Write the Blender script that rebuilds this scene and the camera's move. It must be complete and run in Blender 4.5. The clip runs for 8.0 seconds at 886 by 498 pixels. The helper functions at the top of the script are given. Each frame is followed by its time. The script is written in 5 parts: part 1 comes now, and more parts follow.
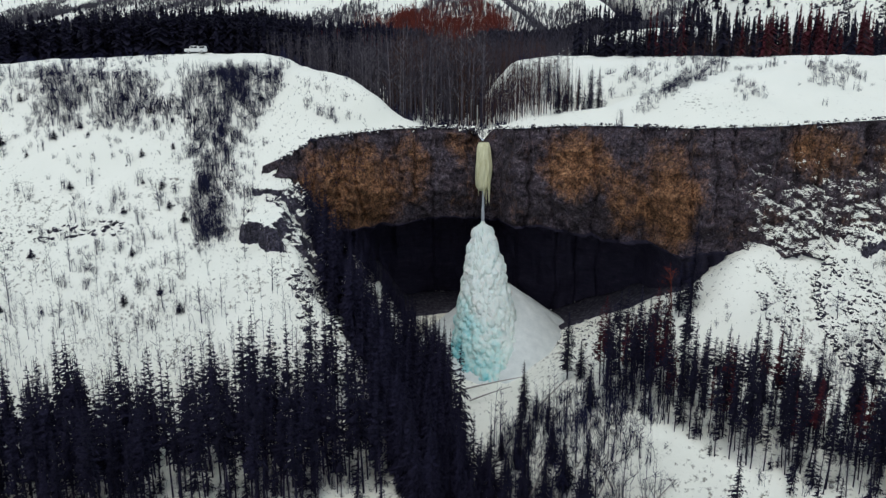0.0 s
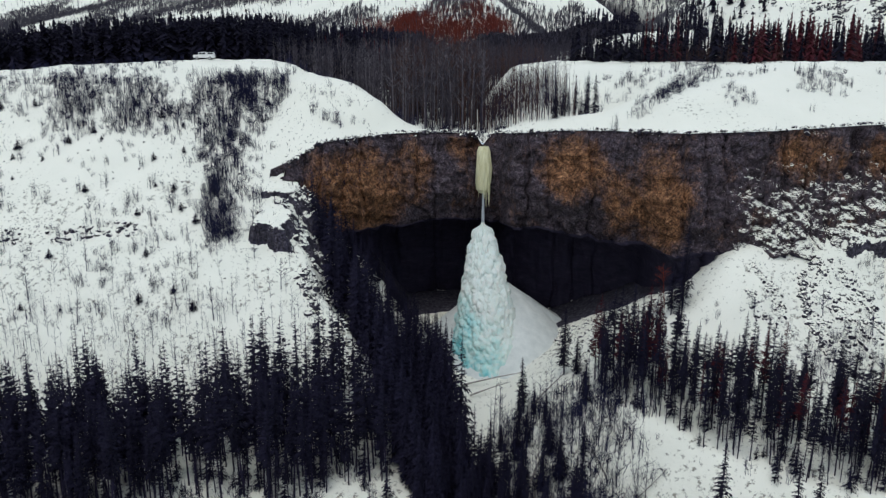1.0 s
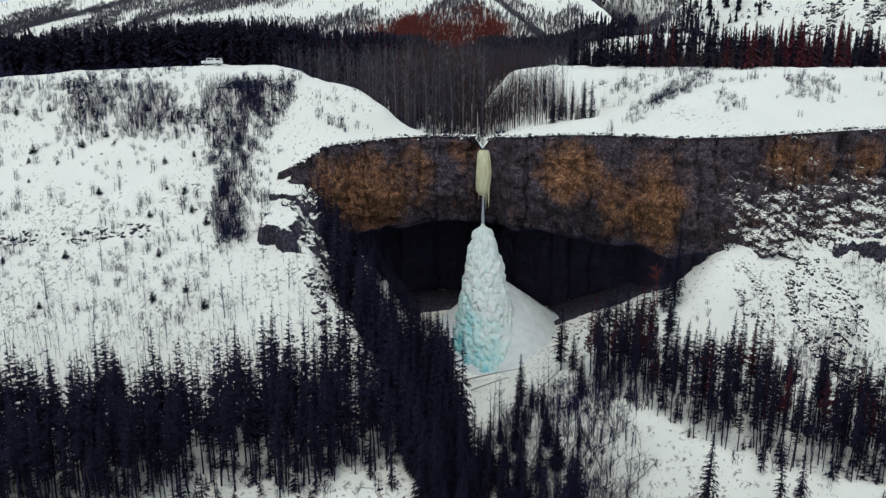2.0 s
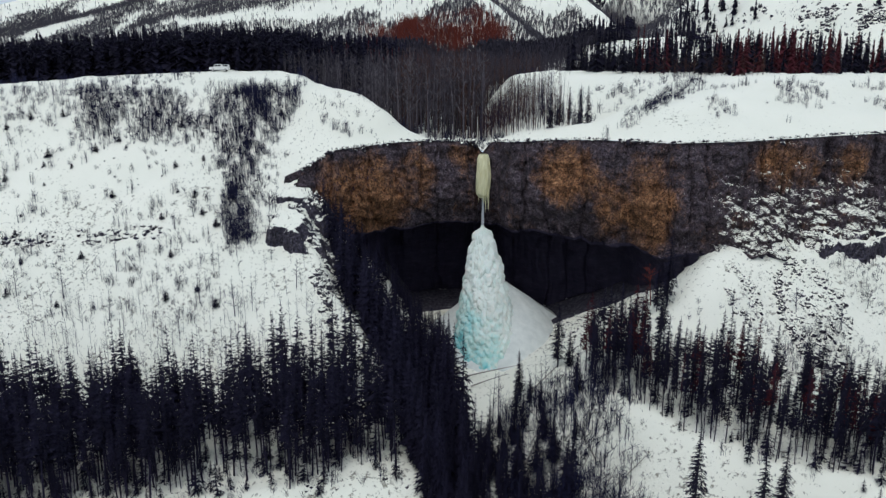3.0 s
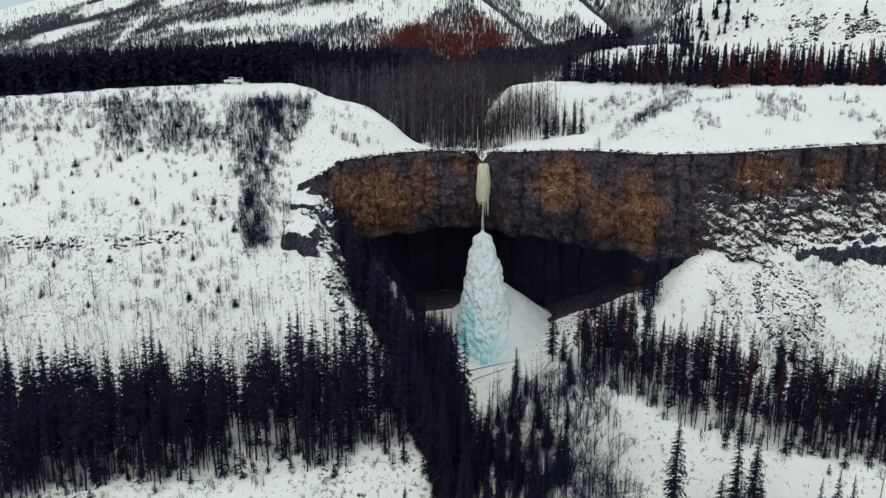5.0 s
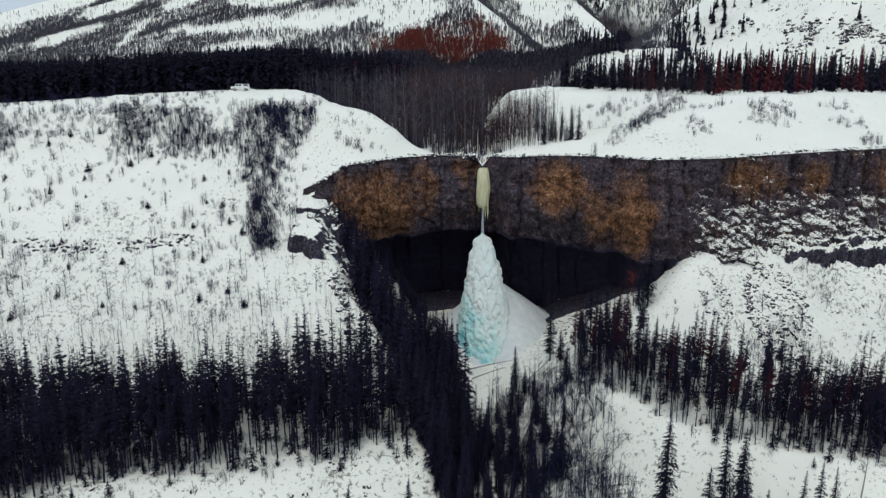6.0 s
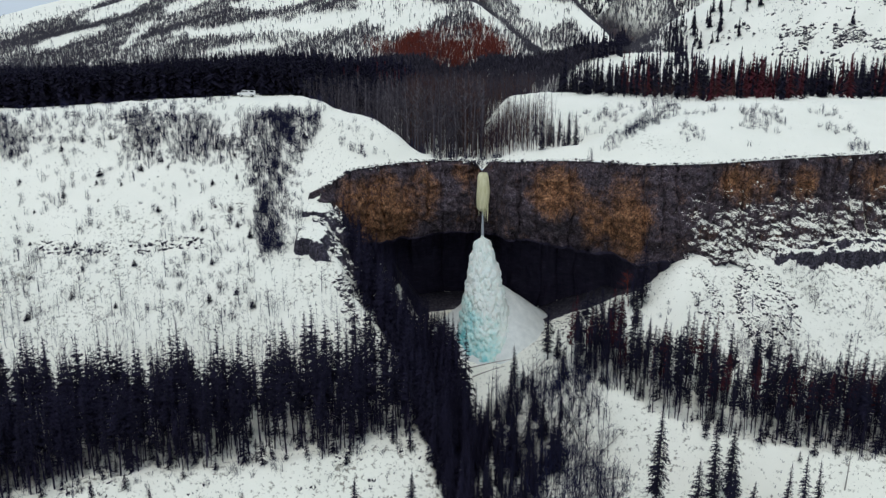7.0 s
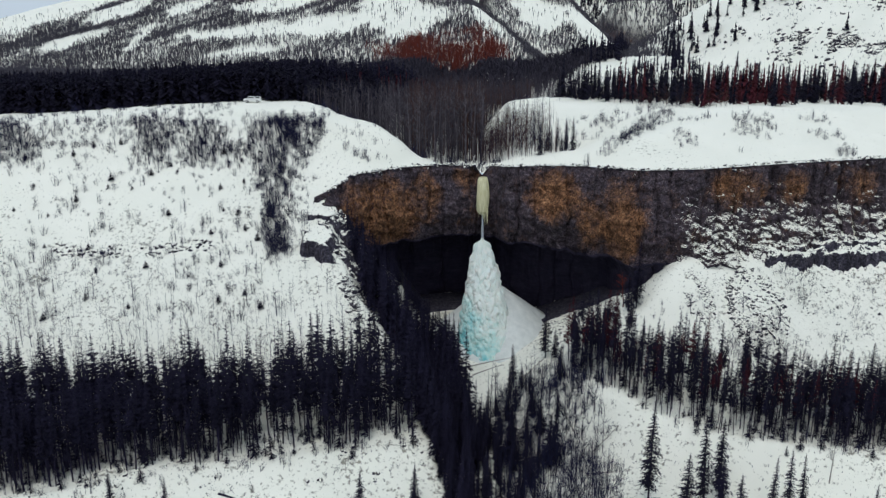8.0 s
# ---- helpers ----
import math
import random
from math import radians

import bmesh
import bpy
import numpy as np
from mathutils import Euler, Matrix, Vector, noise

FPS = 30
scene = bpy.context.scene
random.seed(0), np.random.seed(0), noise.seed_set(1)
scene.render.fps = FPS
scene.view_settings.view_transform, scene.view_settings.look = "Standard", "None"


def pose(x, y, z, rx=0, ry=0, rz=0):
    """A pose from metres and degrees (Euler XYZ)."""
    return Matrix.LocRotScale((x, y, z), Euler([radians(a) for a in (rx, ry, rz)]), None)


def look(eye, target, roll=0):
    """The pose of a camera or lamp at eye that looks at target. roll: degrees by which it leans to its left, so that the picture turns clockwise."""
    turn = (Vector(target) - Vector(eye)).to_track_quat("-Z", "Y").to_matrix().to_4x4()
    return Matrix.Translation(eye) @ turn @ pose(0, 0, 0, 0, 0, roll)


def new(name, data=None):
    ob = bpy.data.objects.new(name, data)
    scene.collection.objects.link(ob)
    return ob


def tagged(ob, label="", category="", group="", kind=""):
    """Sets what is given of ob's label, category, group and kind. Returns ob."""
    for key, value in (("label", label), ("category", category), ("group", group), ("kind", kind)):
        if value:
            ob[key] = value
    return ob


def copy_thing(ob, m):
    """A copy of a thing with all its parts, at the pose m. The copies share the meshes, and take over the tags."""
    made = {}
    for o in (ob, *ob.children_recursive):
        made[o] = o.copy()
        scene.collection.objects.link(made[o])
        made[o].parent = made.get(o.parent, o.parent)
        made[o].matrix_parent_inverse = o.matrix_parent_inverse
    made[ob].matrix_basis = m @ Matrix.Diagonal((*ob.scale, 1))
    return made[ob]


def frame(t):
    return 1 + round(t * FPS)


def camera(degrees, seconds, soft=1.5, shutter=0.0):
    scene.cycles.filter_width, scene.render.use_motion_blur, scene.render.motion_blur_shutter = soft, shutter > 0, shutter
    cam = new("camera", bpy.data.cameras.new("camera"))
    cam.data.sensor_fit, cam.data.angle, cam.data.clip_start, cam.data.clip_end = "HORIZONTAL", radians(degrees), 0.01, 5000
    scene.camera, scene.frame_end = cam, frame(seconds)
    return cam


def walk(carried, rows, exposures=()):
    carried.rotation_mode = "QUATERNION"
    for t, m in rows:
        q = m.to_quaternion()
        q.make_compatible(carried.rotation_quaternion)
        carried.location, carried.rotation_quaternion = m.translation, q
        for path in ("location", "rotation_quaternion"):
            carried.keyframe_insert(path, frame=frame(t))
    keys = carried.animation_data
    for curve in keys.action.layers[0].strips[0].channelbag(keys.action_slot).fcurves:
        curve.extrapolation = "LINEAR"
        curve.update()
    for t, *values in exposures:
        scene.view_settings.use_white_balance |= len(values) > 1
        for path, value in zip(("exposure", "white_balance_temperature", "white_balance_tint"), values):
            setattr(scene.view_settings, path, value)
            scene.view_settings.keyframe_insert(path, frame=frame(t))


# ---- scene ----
# the camera: a drone that backs away and climbs
cam = camera(59.9, 8.0, soft=1.35)
EYE, TILT, LEAN = 70.0, -13.6, 0.0
ROWS = [
    (0.0, 0.00, 0.00, 0.00, 0.000, 0.000, -0.000),
    (0.5, -0.18, -2.85, 0.05, -0.006, -0.006, 0.000),
    (1.0, -0.34, -5.72, 0.10, -0.011, -0.006, 0.000),
    (1.5, -0.51, -8.61, 0.15, -0.017, -0.017, 0.010),
    (3.0, -1.01, -17.42, 0.46, -0.045, -0.022, 0.020),
    (3.5, -1.17, -20.39, 0.59, -0.039, -0.022, 0.030),
    (4.0, -1.32, -23.36, 0.77, -0.050, -0.017, 0.020),
    (4.5, -1.50, -26.36, 1.01, -0.056, -0.017, 0.020),
    (6.0, -1.93, -35.37, 1.73, -0.050, 0.017, 0.040),
    (6.5, -2.09, -38.39, 2.00, -0.050, 0.022, 0.050),
    (7.0, -2.25, -41.43, 2.29, -0.056, 0.028, 0.060),
    (7.5, -2.41, -44.50, 2.58, -0.062, 0.034, 0.050),
    (8.0, -2.57, -47.61, 2.85, -0.067, 0.034, 0.040),
]
walk(cam, [(t, pose(0, 0, EYE, TILT, LEAN, 0) @ pose(x, y, z, 90 + pitch, roll, yaw)) for t, x, y, z, yaw, pitch, roll in ROWS])

# ---- daylight: an even overcast sky ----
SUN_EL, SUN_ROT = radians(48), radians(200)
world = bpy.data.worlds.new("overcast_sky")
scene.world = world
world.use_nodes = True
wn, wl = world.node_tree.nodes, world.node_tree.links
sky = wn.new("ShaderNodeTexSky")
sky.sky_type, sky.sun_disc = "NISHITA", False
sky.sun_elevation, sky.sun_rotation = SUN_EL, SUN_ROT
sky.air_density, sky.dust_density, sky.ozone_density = 1.0, 6.0, 1.0
veil = wn.new("ShaderNodeMix")
veil.data_type = "RGBA"
veil.inputs[0].default_value = 0.85
veil.inputs[7].default_value = (5.9, 7.02, 8.25, 1)
wl.new(sky.outputs[0], veil.inputs[6])
wl.new(veil.outputs[2], wn["Background"].inputs[0])
wn["Background"].inputs[1].default_value = 0.1
sun = new("sun", bpy.data.lights.new("sun", "SUN"))
sun.data.energy, sun.data.angle, sun.data.color = 0.7, radians(25), (1.0, 0.98, 0.94)
sun.matrix_world = look((0, -60, 400), (20, 60, 60))
scene.view_settings.exposure = 0.0


# ---- small tools ----
def smooth(a, b, x):
    if isinstance(x, (float, int)) and isinstance(a, (float, int)) and isinstance(b, (float, int)):
        k = min(1.0, max(0.0, (x - a) / (b - a)))
    else:
        k = np.clip((np.asarray(x, float) - a) / (b - a), 0, 1)
    return k * k * (3 - 2 * k)


def lattice(ix, iy, seed):
    h = (ix * 374761393 + iy * 668265263 + seed * 974711) & 0x7FFFFFFF
    h = ((h ^ (h >> 13)) * 1274126177) & 0x7FFFFFFF
    return ((h ^ (h >> 16)) & 0xFFFF) / 65535.0


def value(x, y, seed=0):
    """Smooth value noise, -1 to 1."""
    if isinstance(x, (float, int)) and isinstance(y, (float, int)):
        x, y = float(x), float(y)
        ix, iy = math.floor(x), math.floor(y)
    else:
        x, y = np.asarray(x, float), np.asarray(y, float)
        ix, iy = np.floor(x).astype(np.int64), np.floor(y).astype(np.int64)
    fx, fy = x - ix, y - iy
    fx, fy = fx * fx * (3 - 2 * fx), fy * fy * (3 - 2 * fy)
    a, b = lattice(ix, iy, seed), lattice(ix + 1, iy, seed)
    c, d = lattice(ix, iy + 1, seed), lattice(ix + 1, iy + 1, seed)
    return (a + (b - a) * fx + (c - a) * fy + (a - b - c + d) * fx * fy) * 2 - 1


def fbm(x, y, seed=0, octaves=4, gain=0.5):
    total, amp = 0.0, 1.0
    for k in range(octaves):
        total = total + amp * value(x * 2**k, y * 2**k, seed + 17 * k)
        amp *= gain
    return total


def soft_min(a, b, k):
    h = np.clip(0.5 + 0.5 * (b - a) / k, 0, 1)
    return b + (a - b) * h - k * h * (1 - h)


def soft_max(a, b, k):
    return -soft_min(-a, -b, k)


def mesh_of(name, verts, faces, material, shade=True, slots=None):
    """A mesh from arrays: vertices (n, 3) and faces (m, 3 or 4)."""
    verts, faces = np.asarray(verts, np.float32), np.asarray(faces, np.int32)
    me = bpy.data.meshes.new(name)
    me.vertices.add(len(verts))
    me.vertices.foreach_set("co", verts.ravel())
    n, k = faces.shape
    me.loops.add(n * k)
    me.loops.foreach_set("vertex_index", faces.ravel())
    me.polygons.add(n)
    me.polygons.foreach_set("loop_start", np.arange(0, n * k, k, dtype=np.int32))
    me.polygons.foreach_set("use_smooth", np.full(n, shade))
    for m in material if isinstance(material, (list, tuple)) else [material]:
        me.materials.append(m)
    if slots is not None:
        me.polygons.foreach_set("material_index", np.asarray(slots, np.int32))
    me.update(calc_edges=True)
    return me


def grid_faces(rows, cols):
    i = np.arange(rows * cols).reshape(rows, cols)
    return np.stack([i[:-1, :-1], i[:-1, 1:], i[1:, 1:], i[1:, :-1]], -1).reshape(-1, 4)


def sheet(name, X, Y, Z, material):
    return mesh_of(name, np.stack([X, Y, Z], -1).reshape(-1, 3), grid_faces(*X.shape), material)


def part(name, me, parent, label=""):
    ob = new(name, me)
    ob.parent = parent
    return tagged(ob, label) if label else ob


# ---- materials ----
def material(name, rough=0.9):
    m = bpy.data.materials.new(name)
    m.use_nodes = True
    b = m.node_tree.nodes["Principled BSDF"]
    b.inputs["Roughness"].default_value = rough
    b.inputs["Specular IOR Level"].default_value = 0.2
    return m, m.node_tree.nodes, m.node_tree.links, b


def tex(nodes, links, scale, detail=4.0, rough=0.55, stretch=None, coord="Object"):
    c = nodes.new("ShaderNodeTexCoord")
    t = nodes.new("ShaderNodeTexNoise")
    t.inputs["Scale"].default_value, t.inputs["Detail"].default_value, t.inputs["Roughness"].default_value = scale, detail, rough
    out = c.outputs[coord]
    if stretch:
        mp = nodes.new("ShaderNodeMapping")
        mp.inputs["Scale"].default_value = stretch
        links.new(out, mp.inputs["Vector"])
        out = mp.outputs["Vector"]
    links.new(out, t.inputs["Vector"])
    return t.outputs["Fac"]


def ramp(nodes, links, source, *stops):
    r = nodes.new("ShaderNodeValToRGB")
    e = r.color_ramp.elements
    while len(e) < len(stops):
        e.new(0.5)
    for k, (p, c) in enumerate(stops):
        e[k].position = p
        e[k].color = (*c, 1) if len(c) == 3 else c
    links.new(source, r.inputs["Fac"])
    return r.outputs["Color"]


def mix(nodes, links, fac, a, b, mode="MIX"):
    m = nodes.new("ShaderNodeMix")
    m.data_type, m.blend_type = "RGBA", mode
    for socket, v in ((m.inputs[0], fac), (m.inputs[6], a), (m.inputs[7], b)):
        if isinstance(v, (int, float)):
            socket.default_value = v
        elif isinstance(v, tuple):
            socket.default_value = (*v, 1)
        else:
            links.new(v, socket)
    return m.outputs[2]


def maths(nodes, links, op, a, b=0.0):
    m = nodes.new("ShaderNodeMath")
    m.operation = op
    for socket, v in ((m.inputs[0], a), (m.inputs[1], b)):
        if isinstance(v, (int, float)):
            socket.default_value = v
        else:
            links.new(v, socket)
    return m.outputs[0]


def bump(nodes, links, shader, height, strength, distance):
    b = nodes.new("ShaderNodeBump")
    b.inputs["Strength"].default_value, b.inputs["Distance"].default_value = strength, distance
    links.new(height, b.inputs["Height"])
    links.new(b.outputs["Normal"], shader.inputs["Normal"])


GREY = lambda v: (v, v, v)


def upward(nodes, links, low, high, noise_out, amount, gain=1.0):
    """1 on surfaces that face up, 0 on steep ones, with a ragged limit: where snow lies."""
    g = nodes.new("ShaderNodeNewGeometry")
    s = nodes.new("ShaderNodeSeparateXYZ")
    links.new(g.outputs["Normal"], s.inputs[0])
    v = maths(nodes, links, "ADD", maths(nodes, links, "MULTIPLY", s.outputs["Z"], gain), maths(nodes, links, "MULTIPLY", maths(nodes, links, "SUBTRACT", noise_out, 0.5), amount))
    return ramp(nodes, links, v, (low, GREY(0)), (high, GREY(1)))


def ground_material(name, low, high, amount, specks, fleck=0.9, gain=1.0, rusty=True, ledged=False):
    """Old snow over rock and dead grass."""
    m, n, l, b = material(name, 0.85)
    snow = ramp(n, l, tex(n, l, 0.05, 5), (0.3, (0.835, 0.84, 0.75)), (0.7, (0.905, 0.90, 0.81)))
    fine = tex(n, l, 1.1, 6, 0.7)
    patch = tex(n, l, 0.07, 4, 0.6)
    cover = maths(n, l, "ADD", maths(n, l, "MULTIPLY", fine, 0.72), maths(n, l, "MULTIPLY", patch, 0.28))
    grass = ramp(n, l, cover, (specks, GREY(0)), (specks + 0.06, GREY(1)))
    straw = ramp(n, l, tex(n, l, 3.0, 3), (0.35, (0.035, 0.03, 0.028)), (0.65, (0.22, 0.2, 0.15)))
    snow = mix(n, l, maths(n, l, "MULTIPLY", grass, 0.8), snow, straw)
    rock = rock_colour(n, l, rusty)
    flecks = tex(n, l, fleck, 4, 0.6)
    if ledged:  # snow holds on the broken ledges of the eastern cliff, little on the overhang
        place = n.new("ShaderNodeTexCoord")
        axes = n.new("ShaderNodeSeparateXYZ")
        l.new(place.outputs["Object"], axes.inputs[0])
        held = ramp(n, l, maths(n, l, "MULTIPLY", maths(n, l, "SUBTRACT", axes.outputs["X"], 40.0), 0.05), (0.1, GREY(0)), (1.0, GREY(0.34)))
        low_part = ramp(n, l, maths(n, l, "MULTIPLY", maths(n, l, "SUBTRACT", 58.0, axes.outputs["Z"]), 0.06), (0.2, GREY(0.45)), (0.75, GREY(1)))
        clumps = maths(n, l, "MULTIPLY", maths(n, l, "SUBTRACT", tex(n, l, 0.2, 4, 0.6, (1, 1, 1.3)), 0.5), 0.7)
        flecks = maths(n, l, "ADD", tex(n, l, 2.3, 5, 0.7, (0.8, 1, 1.9)), clumps)
        flecks = maths(n, l, "ADD", maths(n, l, "SUBTRACT", flecks, 0.2), maths(n, l, "MULTIPLY", held, low_part))
    top = upward(n, l, low, high, flecks, amount, gain)
    links_colour = mix(n, l, top, rock, snow)
    l.new(links_colour, b.inputs["Base Color"])
    bump(n, l, b, tex(n, l, 1.4, 6, 0.65), 0.6 if ledged else 0.5, 0.7 if ledged else 0.35)
    return m


# where iron stains the cliff: x, z, half width, half height, strength
SEAMS = ((-19.5, 43.5, 10, 10, 1.15), (-7, 47.5, 5, 7.5, 0.62), (4.5, 52, 4, 4, 0.6), (27, 50, 7, 6.5, 0.95), (37, 44.5, 5, 7, 0.85),
         (42.5, 45, 4.5, 10, 1.1), (71, 53.5, 8, 5, 0.75), (86, 54, 4, 4.5, 0.75), (104, 54, 6, 5, 0.6))


def rock_colour(n, l, rusty=True):
    grain = tex(n, l, 1.1, 6, 0.75, (1, 1, 0.7))
    grey = ramp(n, l, grain, (0.3, (0.011, 0.0105, 0.021)), (0.52, (0.041, 0.0375, 0.054)), (0.72, (0.118, 0.105, 0.122)))
    rust = ramp(n, l, tex(n, l, 1.0, 6, 0.8, (1, 1, 0.75)), (0.3, (0.02, 0.012, 0.01)), (0.5, (0.165, 0.074, 0.033)), (0.7, (0.34, 0.19, 0.1)))
    place = n.new("ShaderNodeTexCoord")
    axes = n.new("ShaderNodeSeparateXYZ")
    l.new(place.outputs["Object"], axes.inputs[0])
    iron = 0.0
    for cx, cz, rx, rz, k in SEAMS:
        dx = maths(n, l, "POWER", maths(n, l, "ABSOLUTE", maths(n, l, "MULTIPLY", maths(n, l, "SUBTRACT", axes.outputs["X"], cx), 1 / rx)), 2.0)
        dz = maths(n, l, "POWER", maths(n, l, "ABSOLUTE", maths(n, l, "MULTIPLY", maths(n, l, "SUBTRACT", axes.outputs["Z"], cz), 1 / rz)), 2.0)
        iron = maths(n, l, "MAXIMUM", maths(n, l, "MULTIPLY", maths(n, l, "SUBTRACT", 1.5, maths(n, l, "ADD", dx, dz)), 0.66 * k), iron)
    spread = maths(n, l, "ADD", tex(n, l, 0.16, 7, 0.8, (1, 1, 0.8)), maths(n, l, "MULTIPLY", maths(n, l, "SUBTRACT", iron, 0.42), 0.33))
    where = ramp(n, l, spread, (0.4, GREY(0.1)), (0.62, GREY(0.9)))
    rock = mix(n, l, where, grey, rust) if rusty else grey
    blot = ramp(n, l, tex(n, l, 2.2, 4, 0.75, (1, 1, 1.1)), (0.38, GREY(0.15)), (0.5, GREY(1.0)), (0.64, GREY(1.9)))
    rock = mix(n, l, 0.9, rock, blot, "MULTIPLY")
    streak = ramp(n, l, tex(n, l, 0.5, 5, 0.7, (1, 1, 0.22)), (0.36, GREY(0.35)), (0.5, GREY(1.0)), (0.66, GREY(1.35)))
    return mix(n, l, 0.85, rock, streak, "MULTIPLY")


SNOW = ground_material("snow_on_ground", 0.38, 0.5, 0.25, 0.55)
TERRACE = ground_material("snow_on_terraces", 0.38, 0.5, 0.25, 0.6)
CLIFF = ground_material("cliff_rock_with_snow", 0.7, 0.74, 2.3, 0.62, 3.8, 0.6, True, True)
CRAG = ground_material("crag_rock_with_snow", 0.62, 0.68, 1.5, 0.62, 1.9, 0.95, False)


# rock of the recess walls, with the cave's shade painted in as near-black colour
def _cave_shade():
    m, n, l, b = material("shade_darkened_cave_rock", 0.7)
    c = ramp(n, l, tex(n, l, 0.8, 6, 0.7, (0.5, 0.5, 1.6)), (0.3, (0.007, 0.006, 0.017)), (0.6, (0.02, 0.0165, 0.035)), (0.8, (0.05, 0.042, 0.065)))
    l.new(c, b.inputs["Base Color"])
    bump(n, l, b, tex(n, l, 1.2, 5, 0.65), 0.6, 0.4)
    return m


CAVE_SHADE = _cave_shade()


def simple(name, stops, scale, rough=0.9, stretch=None, bumpy=0.0):
    m, n, l, b = material(name, rough)
    f = tex(n, l, scale, 5, 0.65, stretch)
    l.new(ramp(n, l, f, *stops), b.inputs["Base Color"])
    if bumpy:
        bump(n, l, b, f, 0.6, bumpy)
    return m


def varied(name, dark, light, rough=0.9, scale=2.0):
    """Colour that differs from tree to tree and within one."""
    m, n, l, b = material(name, rough)
    inside = ramp(n, l, tex(n, l, scale, 3), (0.3, dark), (0.7, light))
    info = n.new("ShaderNodeObjectInfo")
    geo = n.new("ShaderNodeNewGeometry")
    k = maths(n, l, "MULTIPLY", maths(n, l, "ADD", info.outputs["Random"], geo.outputs["Random Per Island"]), 0.5)
    l.new(mix(n, l, 1.0, inside, ramp(n, l, k, (0.0, GREY(0.6)), (1.0, GREY(1.3))), "MULTIPLY"), b.inputs["Base Color"])
    return m


NEEDLES = varied("spruce_needles", (0.007, 0.006, 0.0174), (0.0185, 0.0165, 0.0408))
NEEDLES_RED = varied("dying_pine_needles", (0.04, 0.0075, 0.0144), (0.1, 0.018, 0.0264))
BARK = varied("conifer_bark", (0.0066, 0.0055, 0.0172), (0.0228, 0.018, 0.0452))
TWIG = varied("bare_twigs", (0.0066, 0.0075, 0.0265), (0.0247, 0.026, 0.0749))
TWIG_WOOD = varied("grey_brown_trunks", (0.02, 0.018, 0.0288), (0.082, 0.07, 0.0864))
TWIG_BROWN = varied("brown_bare_twigs", (0.035, 0.018, 0.0192), (0.11, 0.055, 0.0432))
PALE_BARK = varied("pale_birch_bark", (0.07, 0.062, 0.072), (0.19, 0.17, 0.192))
TWIG_DUSK = varied("dusky_far_wood", (0.016, 0.014, 0.0252), (0.052, 0.046, 0.066))
TWIG_RED = varied("red_willow_twigs", (0.085, 0.017, 0.013), (0.2, 0.042, 0.028))
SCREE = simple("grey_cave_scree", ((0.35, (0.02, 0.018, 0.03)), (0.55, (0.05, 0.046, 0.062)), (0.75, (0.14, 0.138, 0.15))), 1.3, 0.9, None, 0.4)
DRY_WOOD = simple("weathered_log", ((0.3, (0.16, 0.14, 0.13)), (0.7, (0.42, 0.4, 0.37))), 3, 0.9)


# ---- the lie of the land ----
def left_slope(y):
    return np.interp(y, [-400, 0, 40, 70, 90, 105, 112, 120, 130, 140, 151, 165, 177, 188, 200, 230],
                     [-6, 1, 6, 8, 10.5, 14, 18.5, 25, 32.5, 39, 47, 57, 66.5, 71, 73, 73.5])


def left_front(x):
    """Where the wood below the slope begins, above the bank of the bench."""
    return np.interp(x, [-130, -73, -55, -6], [70, 79, 86, 94])


def right_front(x):
    return np.interp(x, [26, 35, 45, 69, 120], [116, 108, 100, 91, 82])


def right_slope(y):
    return np.interp(y, [-400, 0, 40, 70, 85, 95, 107, 115, 120, 130, 140, 152, 200],
                     [-6, 0, 2, 5, 8, 11, 15, 17.5, 21, 29, 37.5, 40, 40])


def creek_bed(y):
    return np.interp(y, [-400, 0, 40, 80, 100, 124, 140, 155, 170, 195], [-9, -4, -2, 1, 3, 6, 8, 10, 12, 15])


def rim_y(x):
    return np.interp(x, [-36, -31, -26, -13, -4, 4, 8, 12, 15, 25, 34, 47, 61, 81, 110, 150],
                     [153, 156, 159, 167, 170, 171, 172.5, 170, 163, 158.5, 156, 144, 142, 145, 150, 154])


def rim_z(x):
    return np.interp(x, [-36, -31, -26, -13, -4, 6.8, 8.8, 10.8, 15, 25, 34, 47, 61, 81, 110, 150],
                     [50, 52, 55, 56, 56.2, 55.8, 53.0, 55.8, 56.5, 57.5, 57.7, 58.1, 58.7, 59.6, 60.5, 61])


